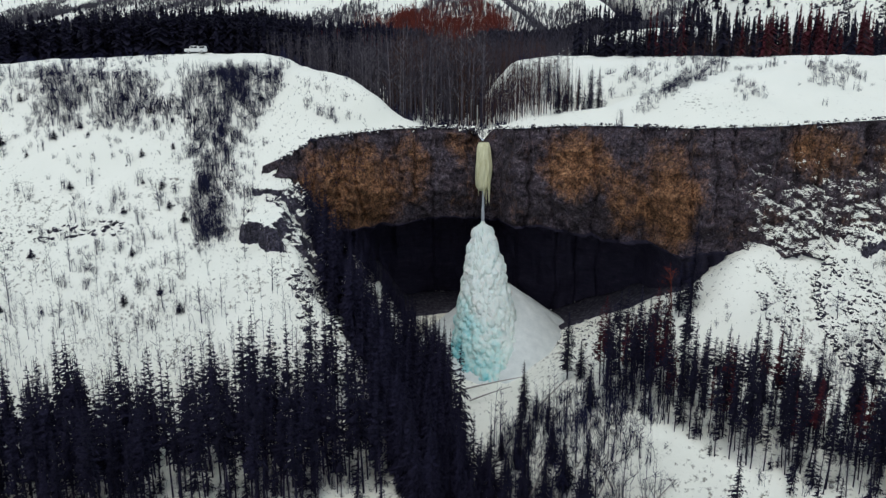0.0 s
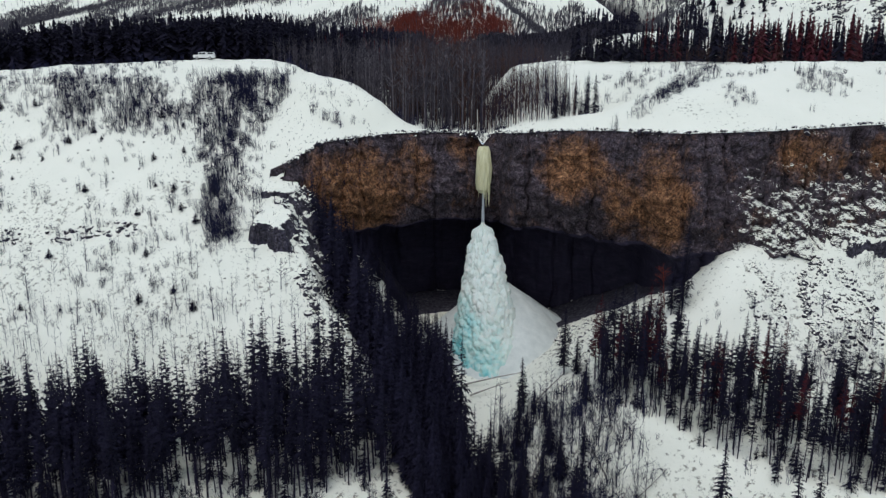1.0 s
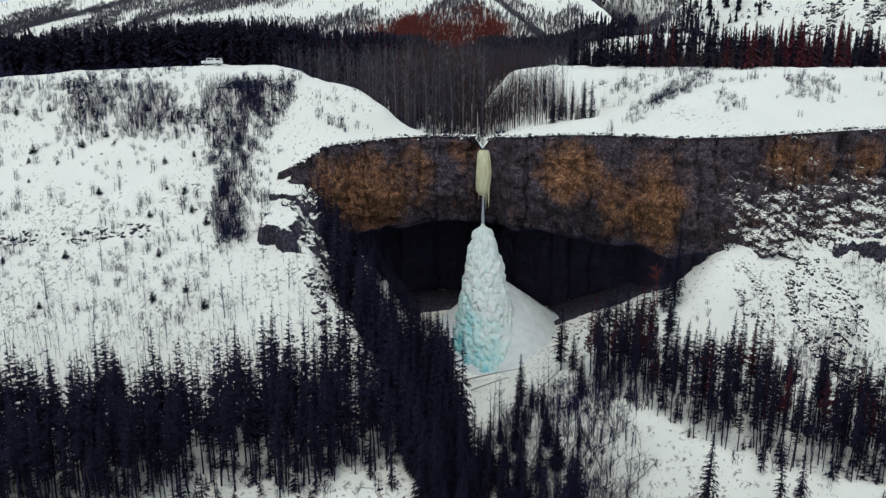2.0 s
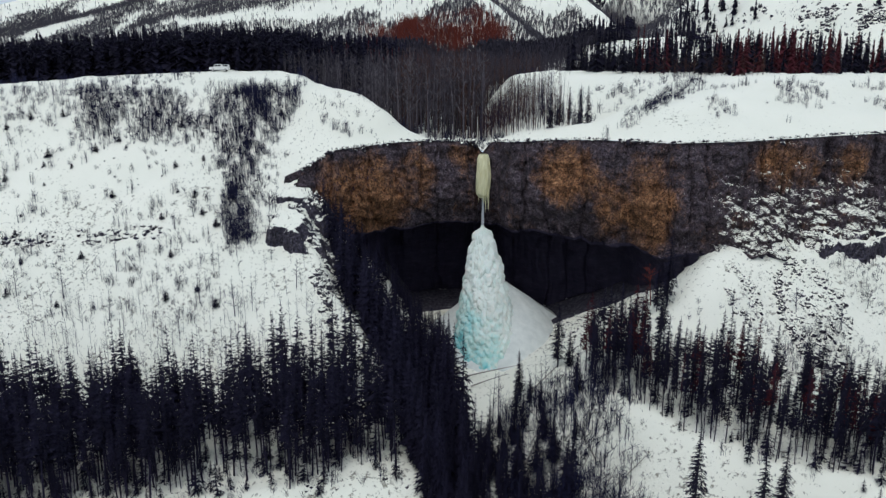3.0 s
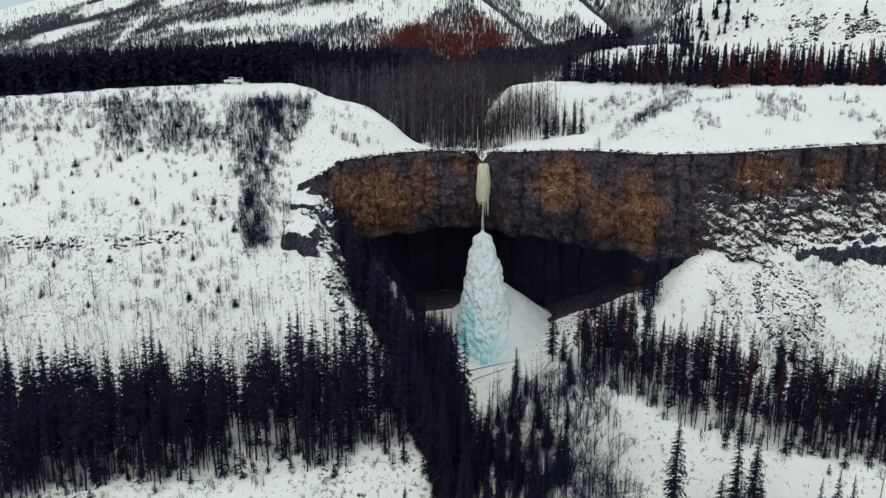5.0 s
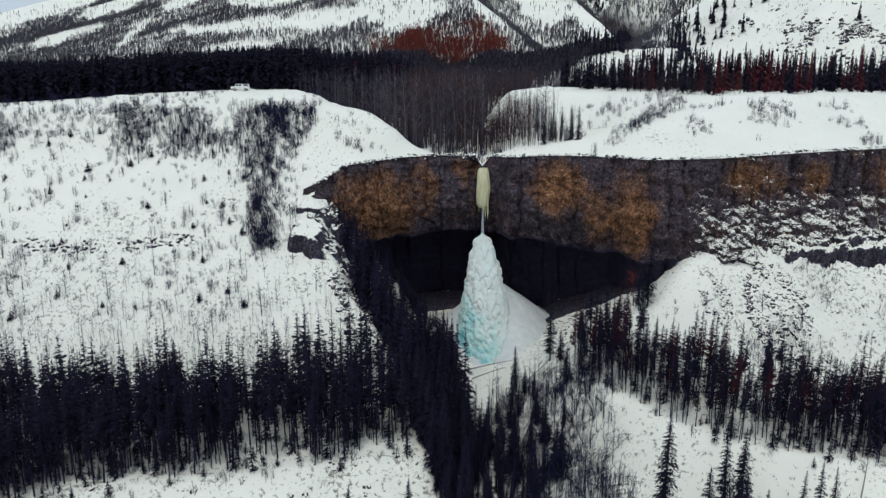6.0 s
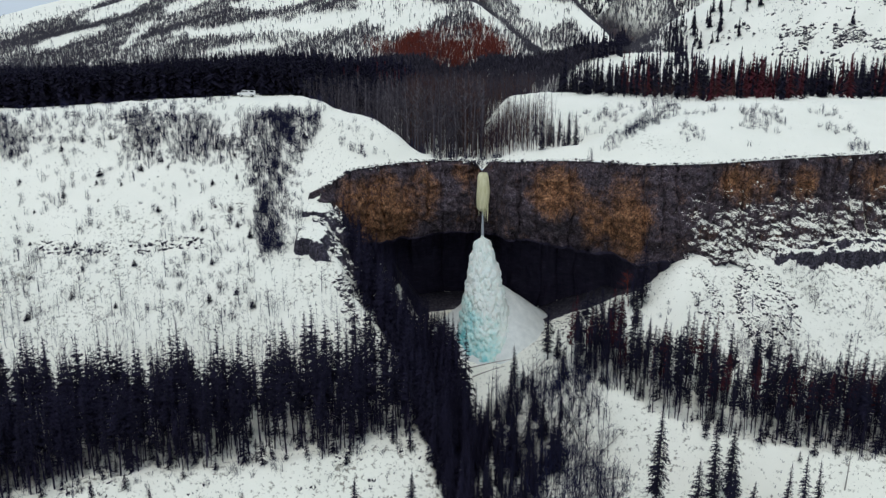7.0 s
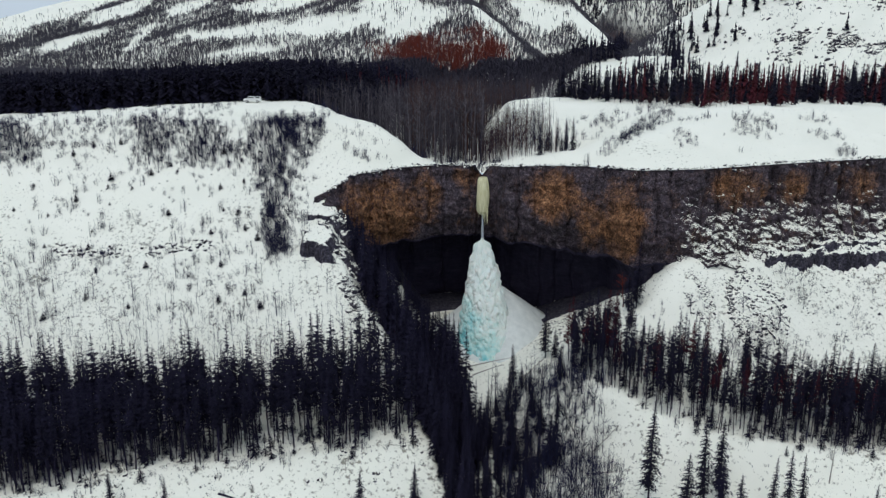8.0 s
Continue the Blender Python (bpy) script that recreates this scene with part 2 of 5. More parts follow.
def lower_land(x, y):
    """The valley: the slope beside the gorge, the creek bed, and the talus and bench across it."""
    bed = creek_bed(y)
    edge = np.interp(y, [0, 75, 97, 112, 121, 130, 150, 200], [8, 0, -6, -11, -17, -24, -31, -33])
    edge = edge + 1.2 * fbm(y / 9.0, x * 0, 5, 3)
    brink = left_front(x) - 1
    west = left_slope(np.where(x > edge - 2, np.minimum(y, 152), y))
    west = np.where(y < brink, np.maximum(left_slope(brink) - 0.75 * (brink - y), bed + 1.5), west) - 1.5 * np.maximum(0, x - edge)
    toe = np.interp(y, [0, 80, 100, 115, 135, 150, 165], [16, 18, 12, 8, 9, 17, 22])
    brink = right_front(x) - 1
    bench = np.where(y < brink, np.maximum(right_slope(np.maximum(brink, 96)) - 1.25 * (brink - y), bed - 2.5), np.maximum(right_slope(y), 11.5))
    east = soft_min(bench, bed + 0.55 * np.maximum(0, x - toe), 2.0)
    z = soft_max(soft_max(west, bed, 1.5), east, 1.5)
    # mounds and gullies on the talus
    talus = smooth(112, 124, y) * smooth(44, 58, x)
    z = z + 3.0 * np.exp(-(((x - 54) / 9.0) ** 2)) * smooth(118, 134, y)
    z = z + talus * (1.2 * fbm(x / 16.0, y / 14.0, 9, 3)) + 2.2 * smooth(46, 58, x) * smooth(128, 145, y)
    return z + dome(x, y, 72, 127, 9, 10, 2.4) + dome(x, y, 58.5, 129, 5, 6, 1.2)


def dome(x, y, cx, cy, rx, ry, h):
    r2 = ((x - cx) / rx) ** 2 + ((y - cy) / ry) ** 2
    return h * np.maximum(0, 1 - r2) ** 1.1


def hills(x, y):
    """A long hillside to the west, a steep spur behind it, a knoll up the gully, and a round hill to the east."""
    foot = 430 - 0.6 * np.minimum(x, 0)
    flank = 0.73 * (78 - x) + 0.1 * (y - 520)
    crest = np.interp(x, [-640, -600, -555, -500, -400, -200], [50, 62, 82, 97, 118, 140])
    west = soft_min(soft_min(0.3 * (y - foot), flank, 5.0), crest, 8.0)
    west = np.maximum(west, 0)
    folds = 3.2 * fbm((x + 0.5 * y) / 120.0, (y - 0.5 * x) / 48.0, 21, 3) * smooth(3, 25, west)
    spur = soft_min(0.36 * (y - 512), 1.0 * (160 - x) + 0.2 * (y - 620), 5.0)
    spur = np.maximum(spur, 0) * smooth(10, 50, x) * smooth(900, 760, y) + 1.5 * fbm(x / 22.0, y / 22.0, 22, 3) * smooth(2, 15, spur) * smooth(10, 50, x)
    bank = dome(x, y, 130, 425, 82, 100, 10)
    round_hill = dome(x, y, 330, 480, 222, 225, 90)
    round_hill = round_hill + 2.2 * fbm(x / 16.0, y / 16.0, 23, 3) * smooth(0, 20, round_hill)
    knoll = 82 * np.minimum(1, 1.5 * np.maximum(0, 1 - ((x - 252) / 66.0) ** 2 - ((y - 1010) / 95.0) ** 2)) ** 0.8
    far = 150 * smooth(1060, 1400, y) * smooth(-780, -560, x)
    ridge = dome(x, y, -1230, 1800, 260, 200, 170)
    return 7 * smooth(290, 430, y) + np.maximum.reduce([west + folds, spur, bank, round_hill, knoll, far, ridge])


def shoulder(x):
    """The crest of the western terrace's shoulder; the creek's wood stands in the hollow behind it."""
    return np.interp(x, [-50, -46, -33, -22, -16, -8, 4, 20, 40, 70], [204, 200, 184, 179.5, 175, 172, 176, 186, 200, 215])


def upper_land(x, y):
    """The slope up to the two terraces, the creek's little valley between them, and the hills."""
    floor = 54.2 + 0.05 * np.maximum(0, y - 172)
    wide = np.interp(x, [-60, -46, -33.5, -22, -16, -11, -6, -3], [20.5, 19.3, 14.6, 12.4, 9.0, 5.4, 2.4, 0])
    bank = smooth(8, 21 + 0.03 * np.maximum(0, y - 172), x) * (5 + 0.11 * (y - 165))
    east = (bank + 0.2 * np.maximum(0, x - 20)) * (1 - 0.75 * smooth(236, 262, y) * smooth(85, 60, x))
    valley = floor + soft_max(wide, east, 1.0)
    front_w = left_slope(y)
    front_e = rim_z(x) + 0.42 * (y - rim_y(x))
    side = smooth(-8, 8, x)
    front = front_w * (1 - side) + front_e * side
    top = 73.0 - 5.0 * smooth(-45, -150, x) - 1.5 * smooth(0, 60, x)
    z = soft_min(soft_min(front, valley, 1.5), top + 0 * x, 2.5)
    z = z - 5 * np.exp(-(((x - 36) / 12.0) ** 2) - ((y - 177) / 8.0) ** 2)
    behind = y - shoulder(x)
    z = z - 7.5 * smooth(0.5, 14, behind) * smooth(-51, -44, x) * smooth(-5, -12, x) * smooth(300, 240, y)
    return z + hills(x, y)


def lines(*stretches):
    """Grid lines: (from, to, step) one after another."""
    return np.unique(np.concatenate([np.arange(a, b + 1e-6, s) for a, b, s in stretches]))


def roughness_of(x, y, k=1.0):
    return k * (0.35 * fbm(x / 7.0, y / 7.0, 31, 3) + 0.16 * fbm(x / 1.7, y / 1.7, 37, 2))


gx = lines((-2400, -1400, 200), (-1400, -400, 25), (-400, -140, 8), (-140, 140, 0.95), (140, 480, 6), (480, 1400, 46), (1400, 2400, 200))
gy = lines((-1500, -300, 150), (-300, 30, 15), (30, 60, 3), (60, 198, 0.95))
X, Y = np.meshgrid(gx, gy)
Z = lower_land(X, Y) + roughness_of(X, Y) * smooth(300, 150, np.abs(X))
hidden = smooth(0, 3, Y - np.where(X < -34, 152, rim_y(X) + 20))
Z = np.where(X < -34, Z - 6 * hidden, Z)
tagged(new("ground", sheet("ground", X, Y, Z, SNOW)), "snow-covered valley floor and slopes with dead grass", "ground", kind="structure")

# the upper land starts at the rim of the cliff
gv = np.concatenate([np.linspace(0, 60, 76), np.linspace(62, 200, 60), np.linspace(208, 1150, 120), np.linspace(1180, 2100, 24), np.linspace(2200, 3200, 6)])
U, V = np.meshgrid(gx, gv)
start = np.where(U < -33, np.interp(U, [-36, -33], [146, 154.8]), rim_y(U) - 0.5)
XX, YY = U, start + V
ZZ = upper_land(XX, YY) + roughness_of(XX, YY) * smooth(0, 6, V) 
ZZ = ZZ - 0.5 * smooth(3.5, 0, V) * (U < -33.5)
at_rim = smooth(9, 0, V) * (U > -33.5)
ZZ = ZZ * (1 - at_rim) + (rim_z(U) + 0.12 + 0.42 * V * smooth(0, 9, V)) * at_rim
tagged(new("terrace_ground", sheet("terrace_ground", XX, YY, ZZ, TERRACE)), "snow-covered terraces and hills above the cliff", "ground", kind="structure")

# ---- the cliff, with the dark recess under its overhang ----
cu = np.arange(-36, 150.01, 0.31)
t_face = np.linspace(0, 1, 84)
t_cave = np.linspace(0, 1, 40)[1:]
ry, rz = rim_y(cu), rim_z(cu)
cave = smooth(-24, -15, cu) * smooth(47, 41, cu)
edge_z = np.interp(cu, [-36, -20, -8, 8, 24, 36, 46, 60], [35, 35.6, 36.4, 36.9, 36.4, 35.2, 34.8, 36]) + 0.8 * fbm(cu / 5.0, cu * 0, 41, 3)
lean = np.interp(cu, [-36, -20, 8, 36, 50, 65, 90, 150], [3, 5, 4.5, 7, 5, 6.5, 8, 9])
rows_y, rows_z = [], []
for t in t_face:
    steep = math.sin(2.1 * t) ** 1.1 - 0.45 * cave * float(smooth(0.55, 1, t))
    stepped = 0.12 * t if t < 0.4 else 0.048 + 0.952 * (t - 0.4) / 0.6
    share = smooth(50, 62, cu)
    rows_y.append(ry - lean * (steep * (1 - share) + stepped * share))
    rows_z.append(rz + (edge_z - rz) * t)
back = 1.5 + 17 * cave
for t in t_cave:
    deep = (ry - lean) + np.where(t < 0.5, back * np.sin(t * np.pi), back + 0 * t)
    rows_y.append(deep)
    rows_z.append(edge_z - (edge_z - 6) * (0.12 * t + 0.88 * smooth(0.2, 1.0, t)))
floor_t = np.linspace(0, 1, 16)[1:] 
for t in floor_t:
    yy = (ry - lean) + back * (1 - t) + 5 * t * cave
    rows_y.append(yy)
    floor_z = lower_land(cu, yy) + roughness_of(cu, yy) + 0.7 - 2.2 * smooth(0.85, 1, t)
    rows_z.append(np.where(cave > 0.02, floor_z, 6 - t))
CY, CZ = np.array(rows_y), np.array(rows_z)
CX = np.repeat(cu[None, :], len(CY), 0)
# columns, blocks and ledges
col = np.abs(value(CX / 2.3, CZ / 30.0, 51)) + 0.5 * np.abs(value(CX / 0.9, CZ / 9.0, 52))
blocks = fbm(CX / 3.4, CZ / 2.4, 53, 3, 0.6) + 0.4 * np.round(1.5 * value(CX / 1.5, CZ / 1.0, 57)) / 1.5 - 2.0 * smooth(0.14, 0.0, np.abs(value(CX / 4.0, CZ / 25.0, 58)))
east = smooth(46, 60, CX)
ledge = east * (0.4 + 0.9 * smooth(-0.3, 0.6, fbm(CX / 11.0, CZ / 5.0, 56, 2))) * fbm(CX / 0.8, CZ / 0.75, 54, 3, 0.6) * smooth(56, 50, CZ)
fade = smooth(0, 0.06, np.concatenate([t_face, 1 + t_cave, 2 + floor_t]))[:, None]
fade[len(t_face) + len(t_cave):] = 0
cleft = sum(d * np.exp(-(((CX - c - 0.4 * value(CZ / 3.0, 0 * CZ, 59)) / w) ** 2)) * smooth(b, b + 4, CZ) for c, w, d, b in ((80.2, 1.1, 2.6, 46), (99, 0.9, 2.2, 47), (62.5, 0.7, 1.3, 48), (31.5, 0.6, 1.4, 50), (6.3, 1.3, 2.6, 47), (-9.5, 0.6, 1.2, 40)))
CY = CY + fade * cleft
CY = CY - fade * (0.8 * col + 0.75 * blocks + 0.3 * fbm(CX / 0.8, CZ / 0.8, 60, 2) + 0.28 * ledge)
CX = CX + fade * 0.5 * fbm(CY / 2.5, CZ / 2.5, 55, 2)
# slots by row: cliff face, recess walls with shade in their colour, scree floor
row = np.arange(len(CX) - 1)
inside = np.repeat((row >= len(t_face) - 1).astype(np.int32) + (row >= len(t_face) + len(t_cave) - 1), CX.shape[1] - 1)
cliff_mesh = mesh_of("cliff", np.stack([CX, CY, CZ], -1).reshape(-1, 3), grid_faces(*CX.shape), [CLIFF, CAVE_SHADE, SCREE], True, inside)
tagged(new("cliff", cliff_mesh), "dark brown and rust cliff undercut by a cave", "cliff", kind="structure")


# ---- crags that stand out of the slopes ----
def crag(name, box, height, label, step=0.3):
    """A sheet of broken rock over a stretch of ground (x0, x1, y0, y1), snow on its flat parts."""
    X, Y = np.meshgrid(np.arange(box[0], box[1], step), np.arange(box[2], box[3], step))
    Z = height(X, Y)
    X = X + 0.35 * fbm(Y / 1.3, Z / 1.1, 111, 2)
    Y = Y + 0.45 * fbm(X / 1.2, Z / 0.9, 112, 3)
    tagged(new(name, sheet(name, X, Y, Z, CRAG)), label, "crag", kind="structure")


def west_crag(x, y):
    """The nose at the cliff's end: two snowy ledges with dark faces, and a broken side towards the gorge."""
    front = np.interp(x, [-40, -30, -24, -17], [138.5, 136.6, 133, 126]) + 0.8 * value(x / 2.0, y * 0, 113)
    step = front + np.interp(x, [-40, -33, -26], [9.5, 10.5, 12])
    top = 41.2 + 0.26 * (y - 137) + 1.9 * smooth(step, step + 0.7, y)
    side = np.maximum(0, x + 30.8 + 1.2 * value(y / 3.0, y * 0, 114))
    top = top - 1.4 * side + smooth(0, 2, side) * (1.1 * fbm(x / 2.4, y / 2.4, 115, 3) + 0.9 * np.round(1.5 * value(x / 1.6, y / 1.9, 116)))
    top = top + 0.25 * fbm(x / 1.5, y / 1.5, 117, 2)
    ground = lower_land(x, y) - 2.5
    inside = smooth(front - 0.5, front + 0.5, y) * smooth(-38.6, -36.6, x) * smooth(-18.5, -22, x)
    return ground + (np.maximum(top, ground) - ground) * inside


def east_crag(x, y):
    """A low ledge of dark rock along the top of the talus."""
    front = 135.6 + 1.2 * value(x / 5.0, y * 0, 118) + 0.05 * (x - 77)
    top = 38.3 + 0.3 * (y - 136) + 0.8 * fbm(x / 2.2, y / 1.4, 119, 3) + 1.2 * smooth(front + 3.2, front + 3.9, y)
    ground = lower_land(x, y) - 2.0
    inside = smooth(front - 0.5, front + 0.5, y) * smooth(74.5, 78, x)
    return ground + (np.maximum(top, ground) - ground) * inside


crag("cliff_nose", (-39, -17, 124, 157), west_crag, "dark broken rock nose at the cliff's end under snowy ledges")
crag("talus_ledge", (74, 122, 133, 145), east_crag, "dark rock ledge capped with snow above the talus")

# ---- the frozen fall ----
ICE, n, l, b = material("turquoise_ice", 0.35)
low = n.new("ShaderNodeTexCoord")
split = n.new("ShaderNodeSeparateXYZ")
l.new(low.outputs["Object"], split.inputs[0])
depth = maths(n, l, "MULTIPLY", maths(n, l, "SUBTRACT", 22.0, maths(n, l, "ADD", split.outputs["Z"], split.outputs["X"])), 0.035)
depth = maths(n, l, "ADD", depth, maths(n, l, "MULTIPLY", tex(n, l, 0.25, 4, 0.6), 1.1))
hue = ramp(n, l, depth, (0.3, (0.72, 0.79, 0.75)), (0.55, (0.5, 0.75, 0.72)), (0.85, (0.18, 0.57, 0.61)))
hue = mix(n, l, ramp(n, l, tex(n, l, 1.1, 5), (0.45, GREY(0)), (0.7, GREY(0.55))), hue, (0.76, 0.8, 0.74))
l.new(hue, b.inputs["Base Color"])
b.inputs["Subsurface Weight"].default_value = 0.15
b.inputs["Subsurface Radius"].default_value = (0.3, 0.6, 0.7)
bump(n, l, b, tex(n, l, 1.6, 5, 0.6), 0.5, 0.3)
YELLOW_ICE = simple("yellowish_ice", ((0.3, (0.5, 0.47, 0.26)), (0.7, (0.76, 0.74, 0.52))), 0.9, 0.4, (1.5, 1.5, 0.15), 0.2)
WATER = simple("falling_water", ((0.3, (0.3, 0.32, 0.36)), (0.7, (0.6, 0.64, 0.68))), 1.5, 0.4, (2, 2, 0.1))

SKIRT = simple("packed_spray_snow", ((0.3, (0.58, 0.62, 0.61)), (0.7, (0.73, 0.76, 0.74))), 0.5, 0.8, None, 0.3)


def lathe(name, radii, heights_at, centre, lumps, material, turns=180, rows=120):
    """A lumpy solid of rings. centre(h): x, y and z of the ring at h from 0 to 1."""
    ang = np.linspace(0, 2 * np.pi, turns + 1)[:-1]
    A, H = np.meshgrid(ang, np.linspace(0, 1, rows))
    rad = lumps(A, H, np.interp(H, heights_at, radii))
    cx, cy, cz = centre(H)
    verts = np.stack([cx + rad * np.cos(A), cy + rad * np.sin(A), cz + 0 * A], -1).reshape(-1, 3)
    idx = np.arange(turns * rows).reshape(rows, turns)
    nxt = np.roll(idx, -1, axis=1)
    return mesh_of(name, verts, np.stack([idx[:-1], nxt[:-1], nxt[1:], idx[1:]], -1).reshape(-1, 4), material)


def cone_lumps(A, H, rad):
    """Rounded heads of ice all over, like a cauliflower."""
    q = np.random.RandomState(8)
    out = 0 * A
    for k in range(1500):
        a, h, size = q.uniform(0, 6.283), q.uniform(0.02, 0.97), q.uniform(0.22, 0.6) + 0.6 * q.uniform() ** 4
        if a < 2.6 and a > 0.5:
            continue
        da = np.abs((A - a + np.pi) % (2 * np.pi) - np.pi)
        wide = np.interp(h, [0, 0.45, 1], [8.0, 5.5, 1.5])
        drip = np.where(H < h, 0.55, 1.15)
        d = (da * wide) ** 2 + ((H - h) * 31 * drip) ** 2
        out = np.maximum(out, np.maximum(0, 1 - d / size**2) ** 0.45 * size * q.uniform(0.6, 1.15))
    return rad * (0.93 + 0.06 * value(A * 1.3, H * 4, 63)) + out * smooth(1.0, 0.95, H) + 0.2 * fbm(A * 9, H * 40, 65, 3)


ice_cone = tagged(new("ice_cone"), "lumpy turquoise and white ice cone under the waterfall", "ice cone")
part("body", lathe("body", [9.4, 8.4, 7.5, 6.0, 4.1, 2.2, 1.15, 0.1], [0, 0.08, 0.2, 0.45, 0.7, 0.88, 0.96, 1],
                   lambda h: (9.3 - 0.8 * h, 148.5 + 13.5 * h, 5.5 + 31.5 * h + 0 * h), cone_lumps, ICE, 300, 240), ice_cone)
part("skirt", lathe("skirt", [20, 15.5, 11, 7, 3, 0.5], [0, 0.18, 0.42, 0.65, 0.88, 1],
                    lambda h: (11.2 + 0 * h, 160.0 + 2 * h, 8.0 + 16.5 * h), lambda a, h, r: r * (1 + 0.3 * np.maximum(0, np.cos(a))) * (1 + 0.1 * value(a * 1.2, h * 3, 66)) + 0.2 * fbm(a * 5, h * 9, 67, 2), SKIRT, 120, 50),
     ice_cone, "white skirt of packed spray snow")

# the hanging ice and the thread of water that still falls
fall = tagged(new("frozen_waterfall"), "hanging column of yellowish ice with a thread of water", "waterfall")
part("ice_column", lathe("ice_column", [0.7, 1.3, 1.5, 1.55, 1.4, 1.25, 0.9], [0, 0.08, 0.25, 0.5, 0.75, 0.9, 1],
                         lambda h: (8.6 + 0.2 * h, 164.6 + 1.6 * h * h, 43.2 + 10.2 * h), lambda a, h, r: r * (1 + 0.3 * np.abs(value(a * 5, h * 2, 68))), YELLOW_ICE, 60, 40), fall)
r = random.Random(5)
for k in range(16):
    x, y = 8.6 + r.uniform(-1.5, 1.5), 164.4 + r.uniform(-0.8, 0.8)
    top, drop, w = r.uniform(44.5, 47.5), r.uniform(2.2, 5.5), r.uniform(0.18, 0.36)
    part("icicle", lathe("icicle", [0.02, w * 0.6, w, w * 0.8], [0, 0.4, 0.85, 1], lambda h: (x + 0 * h, y + 0 * h, top - drop + drop * h),
                         lambda a, h, q: q * (1 + 0.2 * value(a * 2, h * 6, 69)), YELLOW_ICE, 8, 8), fall)
part("water_thread", lathe("water_thread", [0.42, 0.3, 0.22, 0.3], [0, 0.4, 0.8, 1], lambda h: (8.7 + 0 * h, 164.2 + 0.4 * h, 36.3 + 8.0 * h),
                           lambda a, h, q: q * (1 + 0.3 * value(a * 2, h * 9, 70)), WATER, 12, 24), fall, "thin grey thread of falling water")

# ---- plants: shapes as arrays of triangles ----
class Shape:
    """Vertices and triangles that grow piece by piece; each triangle has a material slot."""

    def __init__(self):
        self.v, self.f, self.s = [], [], []

    def add(self, verts, tris, slot=0):
        k = len(self.v)
        self.v.extend(verts)
        self.f.extend((a + k, b + k, c + k) for a, b, c in tris)
        self.s.extend([slot] * len(tris))

    def tube(self, points, radii, sides=5, slot=0):
        verts, tris = [], []
        for (x, y, z), r in zip(points, radii):
            for k in range(sides):
                a = 2 * math.pi * k / sides
                verts.append((x + r * math.cos(a), y + r * math.sin(a), z))
        for i in range(len(points) - 1):
            for k in range(sides):
                a, b = i * sides + k, i * sides + (k + 1) % sides
                tris += [(a, b, b + sides), (a, b + sides, a + sides)]
        self.add(verts, tris, slot)

    def spike(self, a, b, r, slot=0):
        """A twig: a three-sided point from a to b."""
        a, b = Vector(a), Vector(b)
        d = (b - a).normalized()
        u = d.orthogonal().normalized()
        w = d.cross(u)
        ring = [a + r * (math.cos(q) * u + math.sin(q) * w) for q in (0, 2.1, 4.2)]
        self.add([tuple(p) for p in ring] + [tuple(b)], [(0, 1, 3), (1, 2, 3), (2, 0, 3)], slot)

    def sliver(self, a, b, r, slot=0):
        """A thin twig: one triangle from a to b."""
        a, b = Vector(a), Vector(b)
        u = (b - a).orthogonal().normalized() * r
        self.add([tuple(a - u), tuple(a + u), tuple(b)], [(0, 1, 2)], slot)

    def spray(self, base, tip, width, sag, slot=0):
        """A branch of needles: a thin main sliver with four side twigs, all a little bent."""
        base, tip = Vector(base), Vector(tip)
        d = tip - base
        side = Vector((-d.y, d.x, 0)).normalized()
        w, out = side * width, side * (d.length * 0.3)
        drop = Vector((0, 0, -sag))
        lift = Vector((0, 0, width))
        verts, tris = [base - w + lift * 0.6, base + w - lift * 0.6, tip], [(0, 1, 2)]
        for k, q in ((0.3, 1), (0.3, -1), (0.6, 0.7), (0.6, -0.7)):
            p = base + d * k
            n = len(verts)
            verts += [p - d * 0.06 - lift * 0.5, p + d * 0.06 + lift * 0.5, p + d * 0.25 + out * q + drop]
            tris.append((n, n + 1, n + 2))
        self.add([tuple(p) for p in verts], tris, slot)

    def arrays(self):
        return np.array(self.v, np.float32), np.array(self.f, np.int32), np.array(self.s, np.int32)


